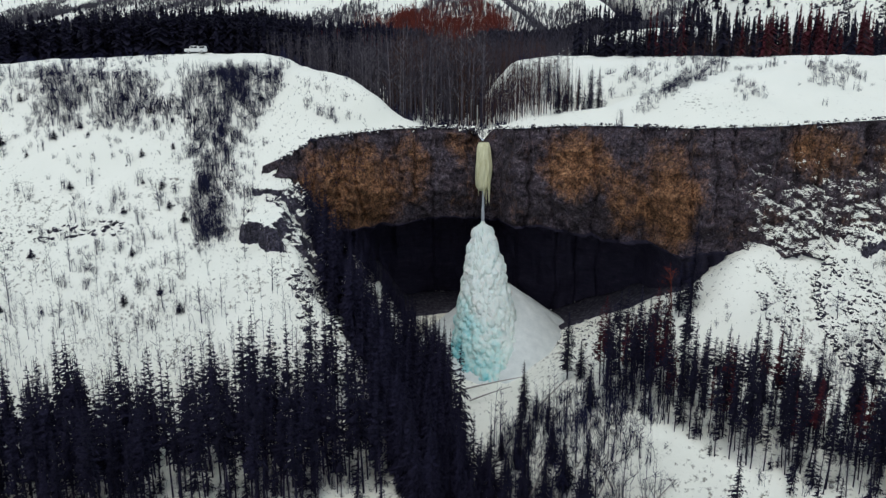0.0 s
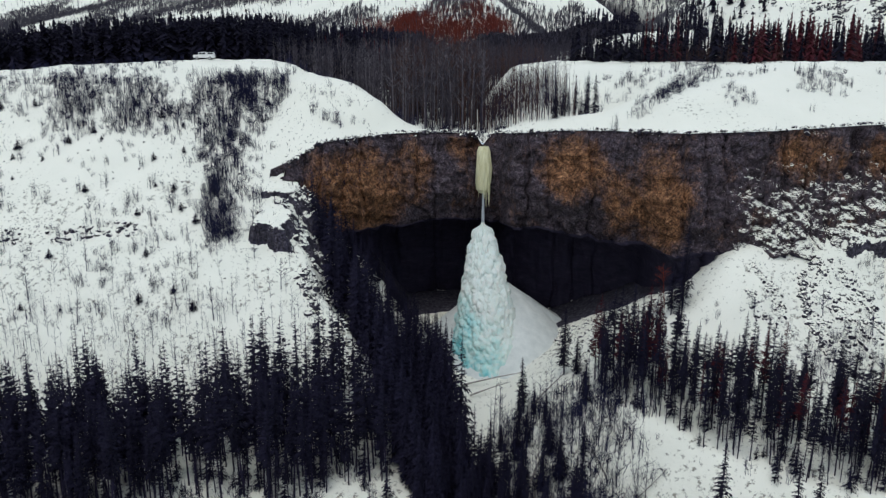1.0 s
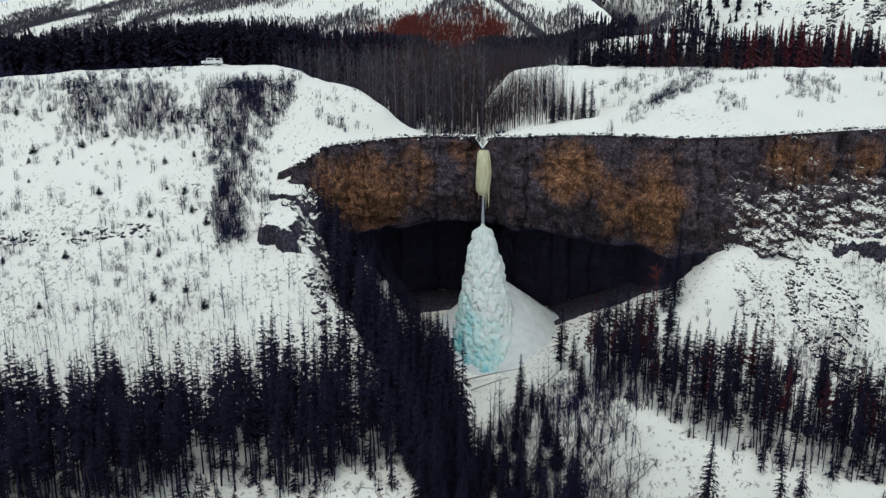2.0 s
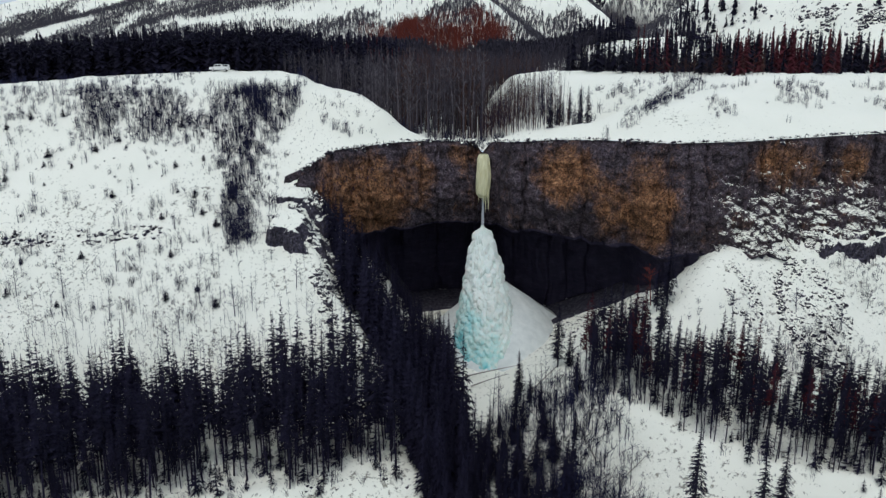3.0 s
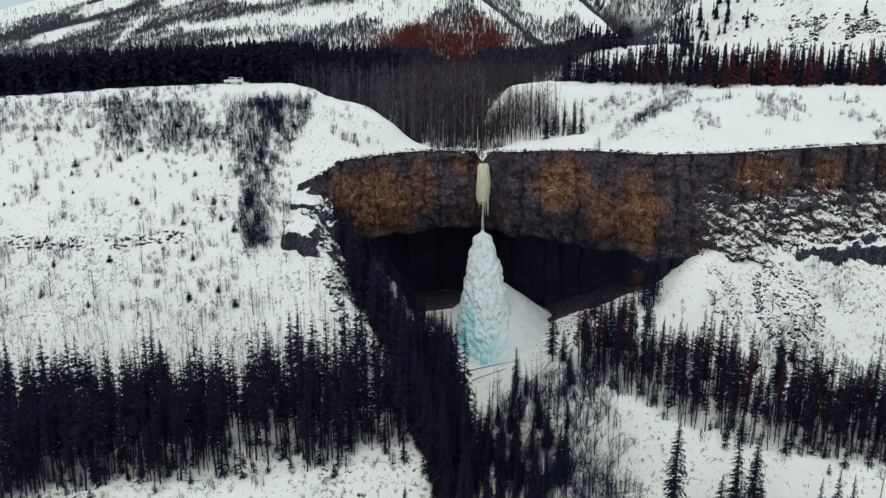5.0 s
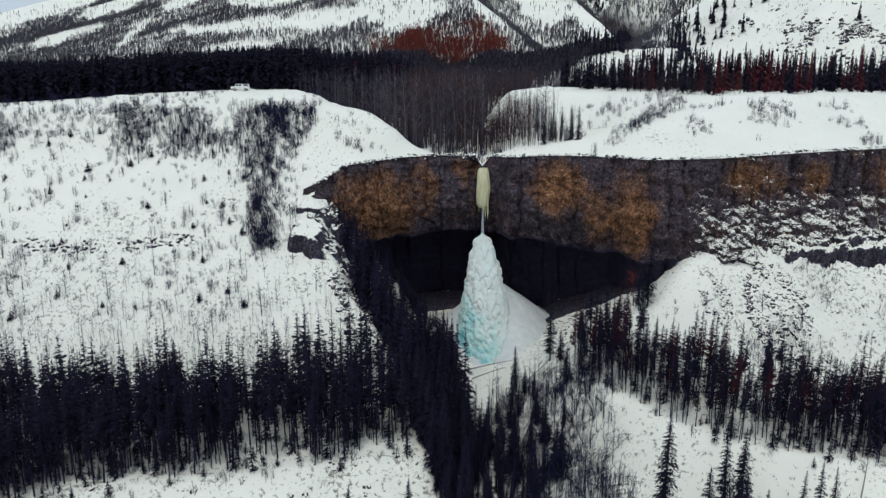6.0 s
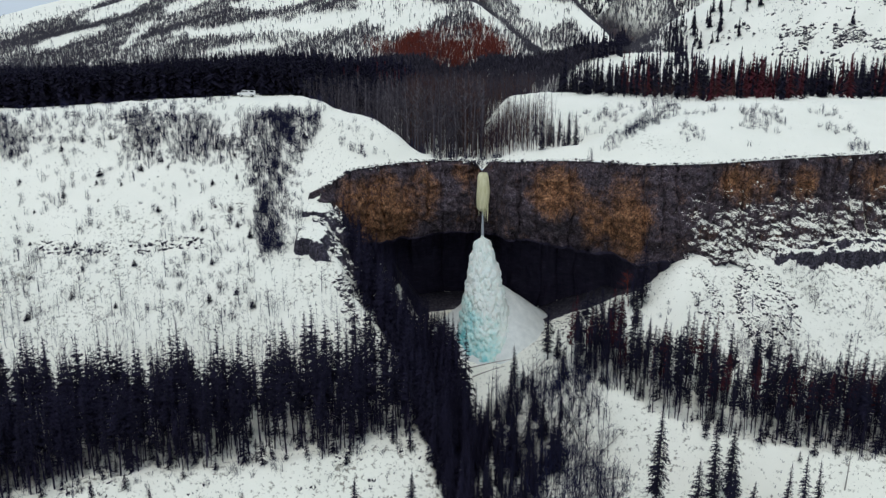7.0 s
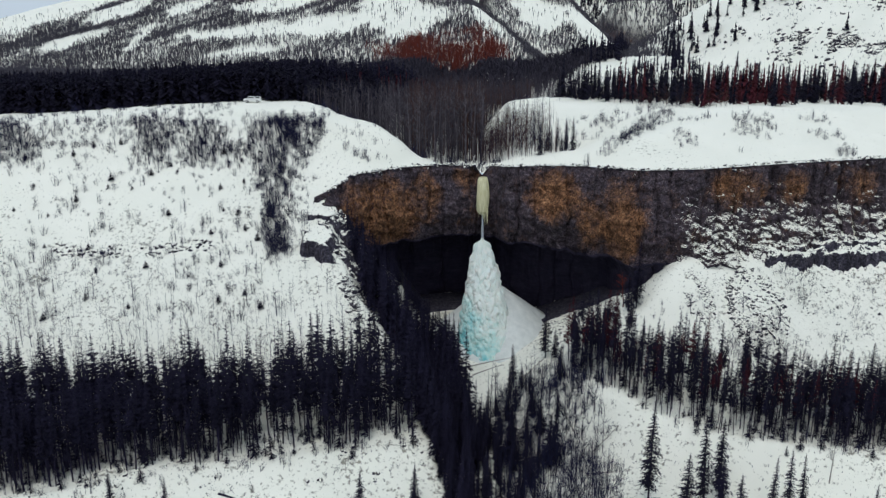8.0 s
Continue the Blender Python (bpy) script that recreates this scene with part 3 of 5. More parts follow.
def spruce_shape(rng, h, spread, bare, step, per, ragged=0.35, fat=1.0, dead=40, lift=0.0):
    """A conifer h high: a straight trunk, bare for a share of its height, and drooping whorls of branches."""
    trunk, crown = Shape(), Shape()
    bend = (rng.uniform(-0.25, 0.25), rng.uniform(-0.25, 0.25))
    centre = lambda z: (bend[0] * math.sin(z / h * 2.2), bend[1] * math.sin(z / h * 2.2), z)
    r0 = 0.0075 * h + 0.02
    trunk.tube([centre(h * k / 5) for k in range(6)], [r0 * (1 - 0.92 * k / 5) for k in range(6)], 5)
    z = h * bare
    for k in range(int(dead * bare * h / 7)):
        q, a = rng.uniform(0.1, bare) * h, rng.uniform(0, 6.3)
        length = rng.uniform(0.3, 1.15)
        c = Vector(centre(q))
        trunk.sliver(c, c + Vector((math.cos(a) * length, math.sin(a) * length, rng.uniform(-0.5, 0.3))), 0.025)
    while z < h - 0.15:
        k = (z - h * bare) / (h * (1 - bare))
        reach = spread * ((1 - k) ** 0.8) * (0.55 + 0.45 * min(1, 5 * k)) + 0.12
        turn = rng.uniform(0, 6.3)
        for i in range(per):
            a = turn + 6.283 * i / per + rng.uniform(-0.4, 0.4)
            length = reach * rng.uniform(1 - ragged, 1 + ragged)
            c = Vector(centre(z + rng.uniform(-0.5, 0.5) * step))
            tip = c + Vector((math.cos(a) * length, math.sin(a) * length, -length * (rng.uniform(0.15, 0.5) - lift * rng.uniform(0.3, 1.4)) + 0.1 * k))
            crown.spray(c, tip, fat * (length * rng.uniform(0.06, 0.12) + 0.02), length * rng.uniform(0.05, 0.28))
        z += step * rng.uniform(0.8, 1.25)
    top = Vector(centre(h))
    crown.spike(top - Vector((0, 0, 0.7)), top + Vector((0, 0, 0.5)), 0.07)
    return trunk, crown


def bare_shape(rng, h, branches, spread, r0=None, slim=0.03):
    """A leafless tree: trunk and upward branches with twigs."""
    s = Shape()
    r0 = r0 or 0.008 * h + 0.015
    bx, by = rng.uniform(-0.06, 0.06) * h, rng.uniform(-0.06, 0.06) * h
    centre = lambda k: Vector((bx * k * k, by * k * k, h * k))
    s.tube([tuple(centre(k / 4)) for k in range(5)], [r0 * (1 - 0.9 * k / 4) for k in range(5)], 4)
    for _ in range(branches):
        k, a = rng.uniform(0.25, 0.97), rng.uniform(0, 6.3)
        length = spread * h * (1.1 - k) * rng.uniform(0.6, 1.3)
        c = centre(k)
        tip = c + Vector((math.cos(a) * length, math.sin(a) * length, length * rng.uniform(0.5, 1.3)))
        s.spike(c, tip, slim)
        for _ in range(2):
            p = c.lerp(tip, rng.uniform(0.4, 0.8))
            b = a + rng.uniform(-1, 1)
            s.sliver(p, p + Vector((math.cos(b), math.sin(b), rng.uniform(0.5, 1.2))) * length * 0.4, slim * 0.8)
    return s


def shrub_shape(rng, h, stems, slim=0.03, lean=0.5):
    """A bush of bare stems that fan out from the ground."""
    s = Shape()
    for _ in range(stems):
        a, out, up = rng.uniform(0, 6.3), rng.uniform(0, lean), rng.uniform(0.5, 1.0)
        foot = Vector((rng.gauss(0, 0.25), rng.gauss(0, 0.25), -0.2)) * h * 0.5
        tip = foot + Vector((math.cos(a) * out, math.sin(a) * out, up)) * h
        s.spike(foot, tip, slim)
        for _ in range(3):
            p, b = foot.lerp(tip, rng.uniform(0.3, 0.85)), rng.uniform(0, 6.3)
            s.sliver(p, p + Vector((math.cos(b) * 0.6, math.sin(b) * 0.6, rng.uniform(0.2, 0.9))) * h * rng.uniform(0.15, 0.35), slim * 0.8)
    return s


def far_conifer_shape(rng, h, slivers=16, slim=1.0):
    """A far conifer: a stem in a ragged cone of drooping slivers."""
    s = Shape()
    s.spike((0, 0, -0.4), (0, 0, h), 0.2)
    for i in range(slivers):
        k, a = (0.1 + 0.82 * i / slivers) * h, rng.uniform(0, 6.3)
        out = ((1 - k / h) * h * rng.uniform(0.1, 0.22) + 0.25) * slim
        wide, rise = 0.5 * out * min(1, 30 / slivers) + 0.1, 14.0 / slivers
        c, d = math.cos(a), math.sin(a)
        s.add([(-wide * d, wide * c, k), (wide * d, -wide * c, k), (c * out, d * out, k - 0.5 * out), (0, 0, k + rise)], [(0, 1, 2), (0, 1, 3)])
    return s


def joined(name, shapes, places, materials, label, category, seed, tumbled=False):
    """Many plants of one kind as one object. places: x, y, z, scale."""
    rng = np.random.RandomState(seed)
    arrays = [s.arrays() for s in shapes]
    vs, fs, ss, base = [], [], [], 0
    for x, y, z, k in places:
        v, f, slot = arrays[rng.randint(len(arrays))]
        a = rng.uniform(0, 6.283)
        c, s = math.cos(a) * k, math.sin(a) * k
        if tumbled:
            v = v @ np.array(Euler((rng.uniform(0, 6.28), rng.uniform(0, 6.28), 0)).to_matrix(), np.float32)
        vs.append(np.stack([v[:, 0] * c - v[:, 1] * s + x, v[:, 0] * s + v[:, 1] * c + y, v[:, 2] * k * rng.uniform(0.9, 1.1) + z], -1))
        fs.append(f + base)
        ss.append(slot)
        base += len(v)
    me = mesh_of(name, np.concatenate(vs), np.concatenate(fs), materials, False, np.concatenate(ss))
    return tagged(new(name, me), label, category, kind="stuff")


def merged(trunk, crown):
    """Trunk and crown as one shape with two material slots."""
    s = Shape()
    s.add(trunk.v, trunk.f, 0)
    s.add(crown.v, crown.f, 1)
    return s


def height_low(x, y):
    return float(lower_land(np.array([x]), np.array([y]))[0] + roughness_of(np.array([x]), np.array([y]))[0])


def height_up(x, y):
    return float(upper_land(np.array([x]), np.array([y]))[0] + roughness_of(np.array([x]), np.array([y]))[0])


def heights(xs, ys, land):
    xs, ys = np.asarray(xs, float), np.asarray(ys, float)
    return land(xs, ys) + roughness_of(xs, ys)


def spread_out(rng, count, box, keep, gap=1.2):
    """Random places in a box (x0, x1, y0, y1) that keep(x, y) allows, no nearer than gap to each other."""
    got, cells, tries = [], {}, 0
    while len(got) < count and tries < count * 60:
        tries += 1
        x, y = rng.uniform(box[0], box[1]), rng.uniform(box[2], box[3])
        if rng.random() > keep(x, y):
            continue
        i, j = int(x // gap), int(y // gap)
        if any(math.hypot(x - a, y - b) < gap for p in (-1, 0, 1) for q in (-1, 0, 1) for a, b in cells.get((i + p, j + q), ())):
            continue
        cells.setdefault((i, j), []).append((x, y))
        got.append((x, y))
    return got


def band(count, box, keep, gap, land, low, high):
    places = spread_out(rng, count, box, keep, gap)
    zs = heights([p[0] for p in places], [p[1] for p in places], land)
    return [(x, y, z - 0.2, rng.uniform(low, high)) for (x, y), z in zip(places, zs)]


TWIG_GREY = varied("far_grey_twigs", (0.055, 0.052, 0.0696), (0.125, 0.117, 0.144))
rng = random.Random(11)
SPRUCES = [spruce_shape(rng, 15.0, sp, br, 0.29, 7, 0.6) for sp, br in ((1.6, 0.08), (1.3, 0.15), (1.8, 0.06), (1.1, 0.12))]
PINES = [spruce_shape(rng, 15.0, sp, br, 0.3, 6, 0.8, 1.1, 110, 0.45) for sp, br in ((1.0, 0.34), (1.2, 0.48), (0.85, 0.24), (1.1, 0.4), (1.05, 0.55), (0.95, 0.3))]
BACK_PINES = [spruce_shape(rng, 15.0, sp, br, 0.62, 5, 0.7, 1.6, 44, 0.4) for sp, br in ((1.2, 0.3), (1.4, 0.42), (1.05, 0.22))]
BACK_SPRUCES = [spruce_shape(rng, 15.0, sp, br, 0.58, 6, 0.5, 1.6) for sp, br in ((1.7, 0.08), (1.4, 0.1), (1.9, 0.06))]
TINY = [far_conifer_shape(rng, 15.0, 32, q) for q in (1.3, 1.1, 1.5)]
YOUNG = [spruce_shape(rng, 3.5, sp, 0.04, 0.3, 5, 0.5) for sp in (0.8, 1.0, 0.65)]
SMALL = [far_conifer_shape(rng, 15.0, 64, q) for q in (1.25, 1.5, 1.05, 1.35)]


def conifer(name, trunk, crown, needles, label):
    """A tree with its trunk and crown, at the origin."""
    top = tagged(new(name), label, "tree")
    v, f, _ = trunk.arrays()
    part("trunk", mesh_of("trunk", v, f, BARK), top)
    v, f, _ = crown.arrays()
    part("crown", mesh_of("crown", v, f, needles, False), top)
    return top


def plant(kinds, places, group, height, seed, land, wide=1.0):
    """Stand copies of some trees at places; the first of each kind is used itself."""
    r = random.Random(seed)
    for x, y, k in places:
        kind = kinds[r.randrange(len(kinds))]
        z = float(heights([x], [y], land)[0]) - 0.25
        s = k * height / 15.0
        m = pose(x, y, z, r.uniform(-2, 2), r.uniform(-2, 2), r.uniform(0, 360))
        ob = copy_thing(kind, m)
        ob.scale = (wide * s * r.uniform(0.9, 1.15), wide * s * r.uniform(0.9, 1.15), s)
        tagged(ob, group=group)


def discard(kinds):
    for ob in kinds:
        for o in (*ob.children_recursive, ob):
            bpy.data.objects.remove(o)


pine_kinds = [conifer("pine_tree", t, c, NEEDLES, "tall dark pine with a bare lower trunk in snow") for t, c in PINES]
spruce_kinds = [conifer("spruce_tree", t, c, NEEDLES, "dark narrow spruce with drooping branches in snow") for t, c in SPRUCES]
red_kinds = [conifer("pine_tree", t, c, NEEDLES_RED, "dying pine with dull red needles in snow") for t, c in PINES[:2]]


def in_left_wood(x, y):
    d = y - left_front(x) - 2.5 * float(value(x / 6.0, 0.5, 101))
    deep = 8 * float(smooth(-55, -85, x)) + 3 * float(smooth(-38, -26, x))
    return 0.0 if d < 0 else float(1 - smooth(13 + deep, 22 + deep, d)) * ((1.0 if x < -40 else 0.75) if x < -8 else 0.0)


def in_right_wood(x, y):
    d = y - right_front(x) - 2.0 * float(value(x / 5.0, 0.5, 102))
    return 0.0 if d < 0 or x < 27 else float(1 - smooth(10, 18, d))


# the wood at the foot of the slope
left_wood = spread_out(rng, 860, (-128, -8, 72, 118), in_left_wood, 0.75)
left_wood.sort(key=lambda p: p[1] - left_front(p[0]))
near, rest = left_wood[:165], left_wood[165:]
plant(pine_kinds, [(x, y, rng.choice((0.6, 0.8, 0.9, 0.98, 1.06, 1.14))) for x, y in near], "trees of the wood below the slope", 15.8, 1, lower_land)
zs = heights([p[0] for p in rest], [p[1] for p in rest], lower_land)
joined("pine_wood", [merged(*p) for p in BACK_PINES], [(x, y, z - 0.2, rng.uniform(0.8, 1.16)) for (x, y), z in zip(rest, zs)], [BARK, NEEDLES],
       "dense dark pine wood behind the front trees", "wood", 2)

# the wood on the bench across the creek
right_wood = spread_out(rng, 450, (27, 122, 80, 132), in_right_wood, 0.85)
right_wood.sort(key=lambda p: p[1] - right_front(p[0]))
plant(pine_kinds, [(x, y, rng.uniform(0.75, 1.1)) for x, y in right_wood[:120]], "trees of the wood on the bench", 14.5, 3, lower_land, 0.75)
plant(red_kinds, [(x, y, rng.uniform(0.8, 1.05)) for x, y in right_wood[120:145]], "trees of the wood on the bench", 14, 4, lower_land, 0.8)
reds, rest = right_wood[145:445:4], [p for k, p in enumerate(right_wood[145:]) if k % 4]
zs = heights([p[0] for p in reds], [p[1] for p in reds], lower_land)
joined("pine_wood", [merged(*p) for p in PINES], [(x, y, z - 0.2, rng.uniform(0.65, 1.0)) for (x, y), z in zip(reds, zs)], [BARK, NEEDLES_RED],
       "dying reddish pines in the bench wood", "wood", 42)
zs = heights([p[0] for p in rest], [p[1] for p in rest], lower_land)
joined("pine_wood", [merged(*p) for p in PINES], [(x, y, z - 0.2, rng.uniform(0.65, 1.05)) for (x, y), z in zip(rest, zs)], [BARK, NEEDLES],
       "dense dark pine wood on the snowy bench", "wood", 5)


# undergrowth at the feet of the woods
young = [merged(*p) for p in YOUNG]
joined("undergrowth", young, band(190, (-128, -8, 68, 112), lambda x, y: float(smooth(9, 2, abs(y - left_front(x) - 5))), 1.2, lower_land, 0.5, 1.6), [BARK, NEEDLES], "young dark spruces under the pines", "undergrowth", 43)
joined("undergrowth", young, band(130, (27, 122, 78, 124), lambda x, y: float(smooth(9, 2, abs(y - right_front(x) - 5))), 1.2, lower_land, 0.5, 1.5), [BARK, NEEDLES], "young dark spruces under the bench pines", "undergrowth", 44)


# spruces in the gorge
def in_gorge(x, y):
    right = np.interp(y, [72, 95, 106, 115, 130, 150, 168], [17, 15, 10, 5, 1.5, -1, -5]) + 1.5 * float(value(y / 3.0, 0.5, 103))
    left = np.interp(y, [72, 97, 112, 121, 130, 150, 168], [1, -6, -10, -15, -21, -27, -26])
    return (1.0 if x < 2 else 0.7) if left < x < right else 0.0


gorge = spread_out(rng, 440, (-28, 18, 73, 167), in_gorge, 1.15)
gorge.sort(key=lambda p: p[1])
tall = lambda x, y: float(np.interp(y, [72, 95, 110, 135, 150, 166], [0.85, 0.9, 1.1, 1.05, 0.75, 0.45])) * rng.choice((0.5, 0.7, 0.85, 0.95, 1.05, 1.15)) * (0.72 if x > 3 else 1)
plant(spruce_kinds, [(x, y, tall(x, y)) for x, y in gorge[:130]], "spruces in the gorge", 16, 6, lower_land)
rest = gorge[130:]
zs = heights([p[0] for p in rest], [p[1] for p in rest], lower_land)
joined("spruce_wood", [merged(*p) for p in BACK_SPRUCES], [(x, y, z - 0.2, tall(x, y)) for (x, y), z in zip(rest, zs)], [BARK, NEEDLES],
       "dense dark spruces in the shade of the gorge", "wood", 7)

# ---- woods on the terraces ----


joined("terrace_wood", SMALL + TINY * 2, band(3000, (-225, -22, 206, 290), lambda x, y: 1.0, 0.9, upper_land, 0.78, 0.95),
       [NEEDLES], "dark band of conifers along the terrace", "wood", 8)
joined("terrace_wood", SMALL, band(620, (36, 240, 184, 258), lambda x, y: float(smooth(182, 222, y)) * (1.0 if x > 64 - max(0, y - 195) * 0.6 else 0), 1.5, upper_land, 0.4, 0.95),
       [NEEDLES], "dark conifers on the far terrace", "wood", 9)
joined("terrace_wood", SMALL, band(130, (60, 240, 184, 236), lambda x, y: float(smooth(180, 200, y)) * float(smooth(-0.1, 0.4, fbm(x / 7.0, y / 20.0, 82, 2))), 1.6, upper_land, 0.6, 1.02),
       [NEEDLES_RED], "dying red conifers on the far terrace", "wood", 10)
joined("terrace_wood", SMALL + TINY, band(330, (-80, -4, 262, 305), lambda x, y: 1.0, 1.6, upper_land, 0.85, 1.05),
       [NEEDLES], "dark conifers behind the valley's leafless wood", "wood", 56)
joined("terrace_wood", SMALL, band(40, (-62, -6, 258, 290), lambda x, y: float(smooth(-62, -10, x)), 1.6, upper_land, 0.8, 1.05),
       [NEEDLES_RED], "dying red conifers behind the valley's leafless wood", "wood", 57)
BARES = [bare_shape(rng, 12.0, 14, 0.2, 0.085, 0.045) for _ in range(5)]


def valley_wood(count, box, keep, gap):
    """Trees whose tops make an even canopy over the creek's valley."""
    return [(x, y, z, max(0.35, (77.5 + 0.02 * (y - 200) - z) / 12.0 * rng.uniform(0.8, 1.08))) for x, y, z, _ in band(count, box, keep, gap, upper_land, 1, 1)]


def in_valley(x, y):
    ridge = float(shoulder(x)) + 1.0
    west_of_bank = 1.0 if x < 9 + 0.07 * (y - 172) or y > 238 else 0.03
    return float(smooth(ridge, ridge + 4, y)) * float(smooth(-60, -46, x)) * west_of_bank


joined("valley_brush", [shrub_shape(rng, 3.0, 8, 0.05, 0.4) for _ in range(3)], band(330, (-42, 40, 172, 240), in_valley, 1.0, upper_land, 0.7, 1.5), [TWIG], "dark leafless brush under the valley trees", "brush", 40)
joined("brush", [shrub_shape(rng, 2.4, 9, 0.05, 0.35) for _ in range(2)], band(26, (4, 14, 172.5, 180), lambda x, y: 1.0, 0.7, upper_land, 0.7, 1.3), [TWIG], "dark brush where the creek leaves the wood", "brush", 45)
joined("bare_wood", BARES, valley_wood(330, (-45, 85, 285, 345), lambda x, y: 1.0, 1.5), [TWIG_WOOD], "leafless grey trees below the hills", "wood", 41)
joined("bare_wood", BARES, valley_wood(1150, (-60, 70, 172, 290), in_valley, 1.05), [TWIG_WOOD], "leafless grey trees in the creek valley", "wood", 12)
hollow = lambda x, y: float(smooth(rim_y(x) + 6, rim_y(x) + 10, y)) * float(smooth(214, 190, y)) * float(smooth(34, 15, x)) * (1.0 if x > 9 else 0)
joined("bare_wood", BARES, band(320, (9, 34, 166, 214), hollow, 0.8, upper_land, 0.4, 0.85), [TWIG_BROWN], "leafless reddish trees in the snowy hollow", "wood", 22)
joined("bare_wood", BARES, band(240, (9, 34, 166, 210), hollow, 0.8, upper_land, 0.4, 0.8), [TWIG], "dark leafless trees in the snowy hollow", "wood", 63)
joined("bare_wood", BARES, band(60, (58, 84, 186, 200), lambda x, y: 1.0, 1.2, upper_land, 0.3, 0.6), [TWIG_BROWN], "reddish brown bare bushes along the terrace wood", "wood", 47)
joined("hollow_spruces", [merged(*p) for p in SPRUCES], band(11, (23, 35, 165, 180), lambda x, y: 1.0, 1.3, upper_land, 0.42, 0.72), [BARK, NEEDLES], "small dark spruces in the snowy hollow", "wood", 23)
joined("bare_wood", BARES, valley_wood(190, (-46, 12, 176, 230), in_valley, 1.3), [PALE_BARK], "pale slender trunks among the valley's trees", "wood", 64)
joined("bare_wood", BARES, valley_wood(300, (-15, 32, 186, 262), in_valley, 1.2), [TWIG_BROWN], "leafless brown trees in the creek valley", "wood", 13)
willows = lambda x, y: smooth(52, 26, np.abs(x + 0.5 * (y - 460) - 2)) * smooth(-0.7, -0.1, fbm(x / 12.0, y / 12.0, 77, 2)) * (0.25 + 0.75 * smooth(-50, -20, x))


def willow_shape(rng, h):
    """A far willow: several stems that end in dense upright twigs."""
    s = Shape()
    for _ in range(5):
        a, out = rng.uniform(0, 6.3), rng.uniform(0.1, 0.35) * h
        tip = Vector((math.cos(a) * out, math.sin(a) * out, h * rng.uniform(0.8, 1.0)))
        s.spike((0, 0, -0.3), tip, 0.08)
        for _ in range(7):
            p = tip * rng.uniform(0.45, 1.0)
            b, q = rng.uniform(0, 6.3), rng.uniform(0.3, 0.9)
            s.add([(p.x - 0.07, p.y, p.z), (p.x + 0.07, p.y, p.z), (p.x + math.cos(b) * q, p.y + math.sin(b) * q, p.z + rng.uniform(0.8, 1.8))], [(0, 1, 2)])
    return s


# woods on the hills, in stripes between open snow
def far_tree_shape(rng, h, twigs):
    """A far leafless tree: a thin stem and a few upright slivers of branches."""
    s = Shape()
    s.sliver((0, 0, -0.4), (rng.uniform(-0.5, 0.5), rng.uniform(-0.5, 0.5), h), 0.2)
    for _ in range(twigs):
        k, a = rng.uniform(0.2, 0.75) * h, rng.uniform(0, 6.3)
        out, up = rng.uniform(0.4, 1.9), rng.uniform(0.9, 3.0)
        c, d = math.cos(a), math.sin(a)
        s.add([(-0.33 * d, 0.33 * c, k), (0.33 * d, -0.33 * c, k), (c * out, d * out, k + up)], [(0, 1, 2)])
    return s


HILL_TREES = [far_tree_shape(rng, h, 7) for h in (5.5, 6.5, 7.5, 8.5, 6.0, 7.0)]
FAR_CONIFERS = [far_conifer_shape(rng, h) for h in (9.0, 10.5, 12.0)]


def clearing(x, y, cx, cy, ux, uy, vx, vy):
    """Positive inside an open patch of snow with half axes u and v; its edge is ragged."""
    det = ux * vy - uy * vx
    dx, dy = x - cx, y - cy
    return 1.12 - np.hypot((dx * vy - dy * vx) / det, (dy * ux - dx * uy) / det) + 0.3 * fbm(x / 15.0, y / 22.0, 78, 3)


CLEARINGS = ((-170, 644, 64, -23, 7, -27), (-86, 604, 28, -8, 5, -27), (-37, 585, 31, -26, 3, -62), (-168, 746, 47, -15, 6, -28), (-273, 814, 16, 15, 11, -31),
             (-371, 879, 24, 31, 18, -39), (-289, 716, -4, 46, 8, -13), (-385, 750, 22, 14, 8, -15), (-356, 764, 14, 5, 4, -7), (-500, 931, 55, 38, 30, -55),
             (-164, 579, 27, -6, 2, -7), (36, 549, 11, -34, -6, -23), (84, 640, 18, -17, -7, -33), (120, 595, 11, -56, -12, -22))


def hill_wood(x, y):
    """Dense leafless woods with open snow in long tilted patches."""
    bare = np.max([clearing(x, y, *c) for c in CLEARINGS], 0)
    thin = 0.55 + 0.45 * smooth(-0.5, 0.5, fbm(x / 30.0, y / 45.0, 75, 3))
    slope = smooth(300, 340, y + 0.3 * np.minimum(x, 0)) * smooth(400, 425, y + 0.6 * np.minimum(x, 0) + 200 * (x < -55)) * smooth(165, 150, x - 0.1 * (y - 620))
    return np.where(bare > 0, 0.035, smooth(0.02, -0.12, bare) * thin) * slope


def gully_wood(x, y):
    """Dark conifers at the spur's foot, up the gully and over the far hill."""
    axis = np.interp(y, [400, 470, 560, 620, 760, 940, 1060], [84, 96, 136, 160, 196, 236, 250])
    wide = np.interp(y, [400, 470, 560, 640, 940], [16, 24, 7, 12, 40])
    gully = smooth(1.0, 0.7, np.abs(x - axis) / wide) * smooth(395, 410, y)
    knoll = np.hypot((x - 252) / 66.0, (y - 1010) / 95.0)
    return np.maximum(gully * (knoll > 0.98), 0.55 * smooth(1050, 1080, y))


def wide_band(seed, tries, box, keep, land, low, high):
    """Like band, for many small trees: no least distance."""
    q = np.random.RandomState(seed)
    x, y = q.uniform(box[0], box[1], tries), q.uniform(box[2], box[3], tries)
    ok = q.uniform(0, 1, tries) < keep(x, y)
    x, y = x[ok], y[ok]
    return np.stack([x, y, heights(x, y, land) - 0.2, q.uniform(low, high, len(x))], -1)


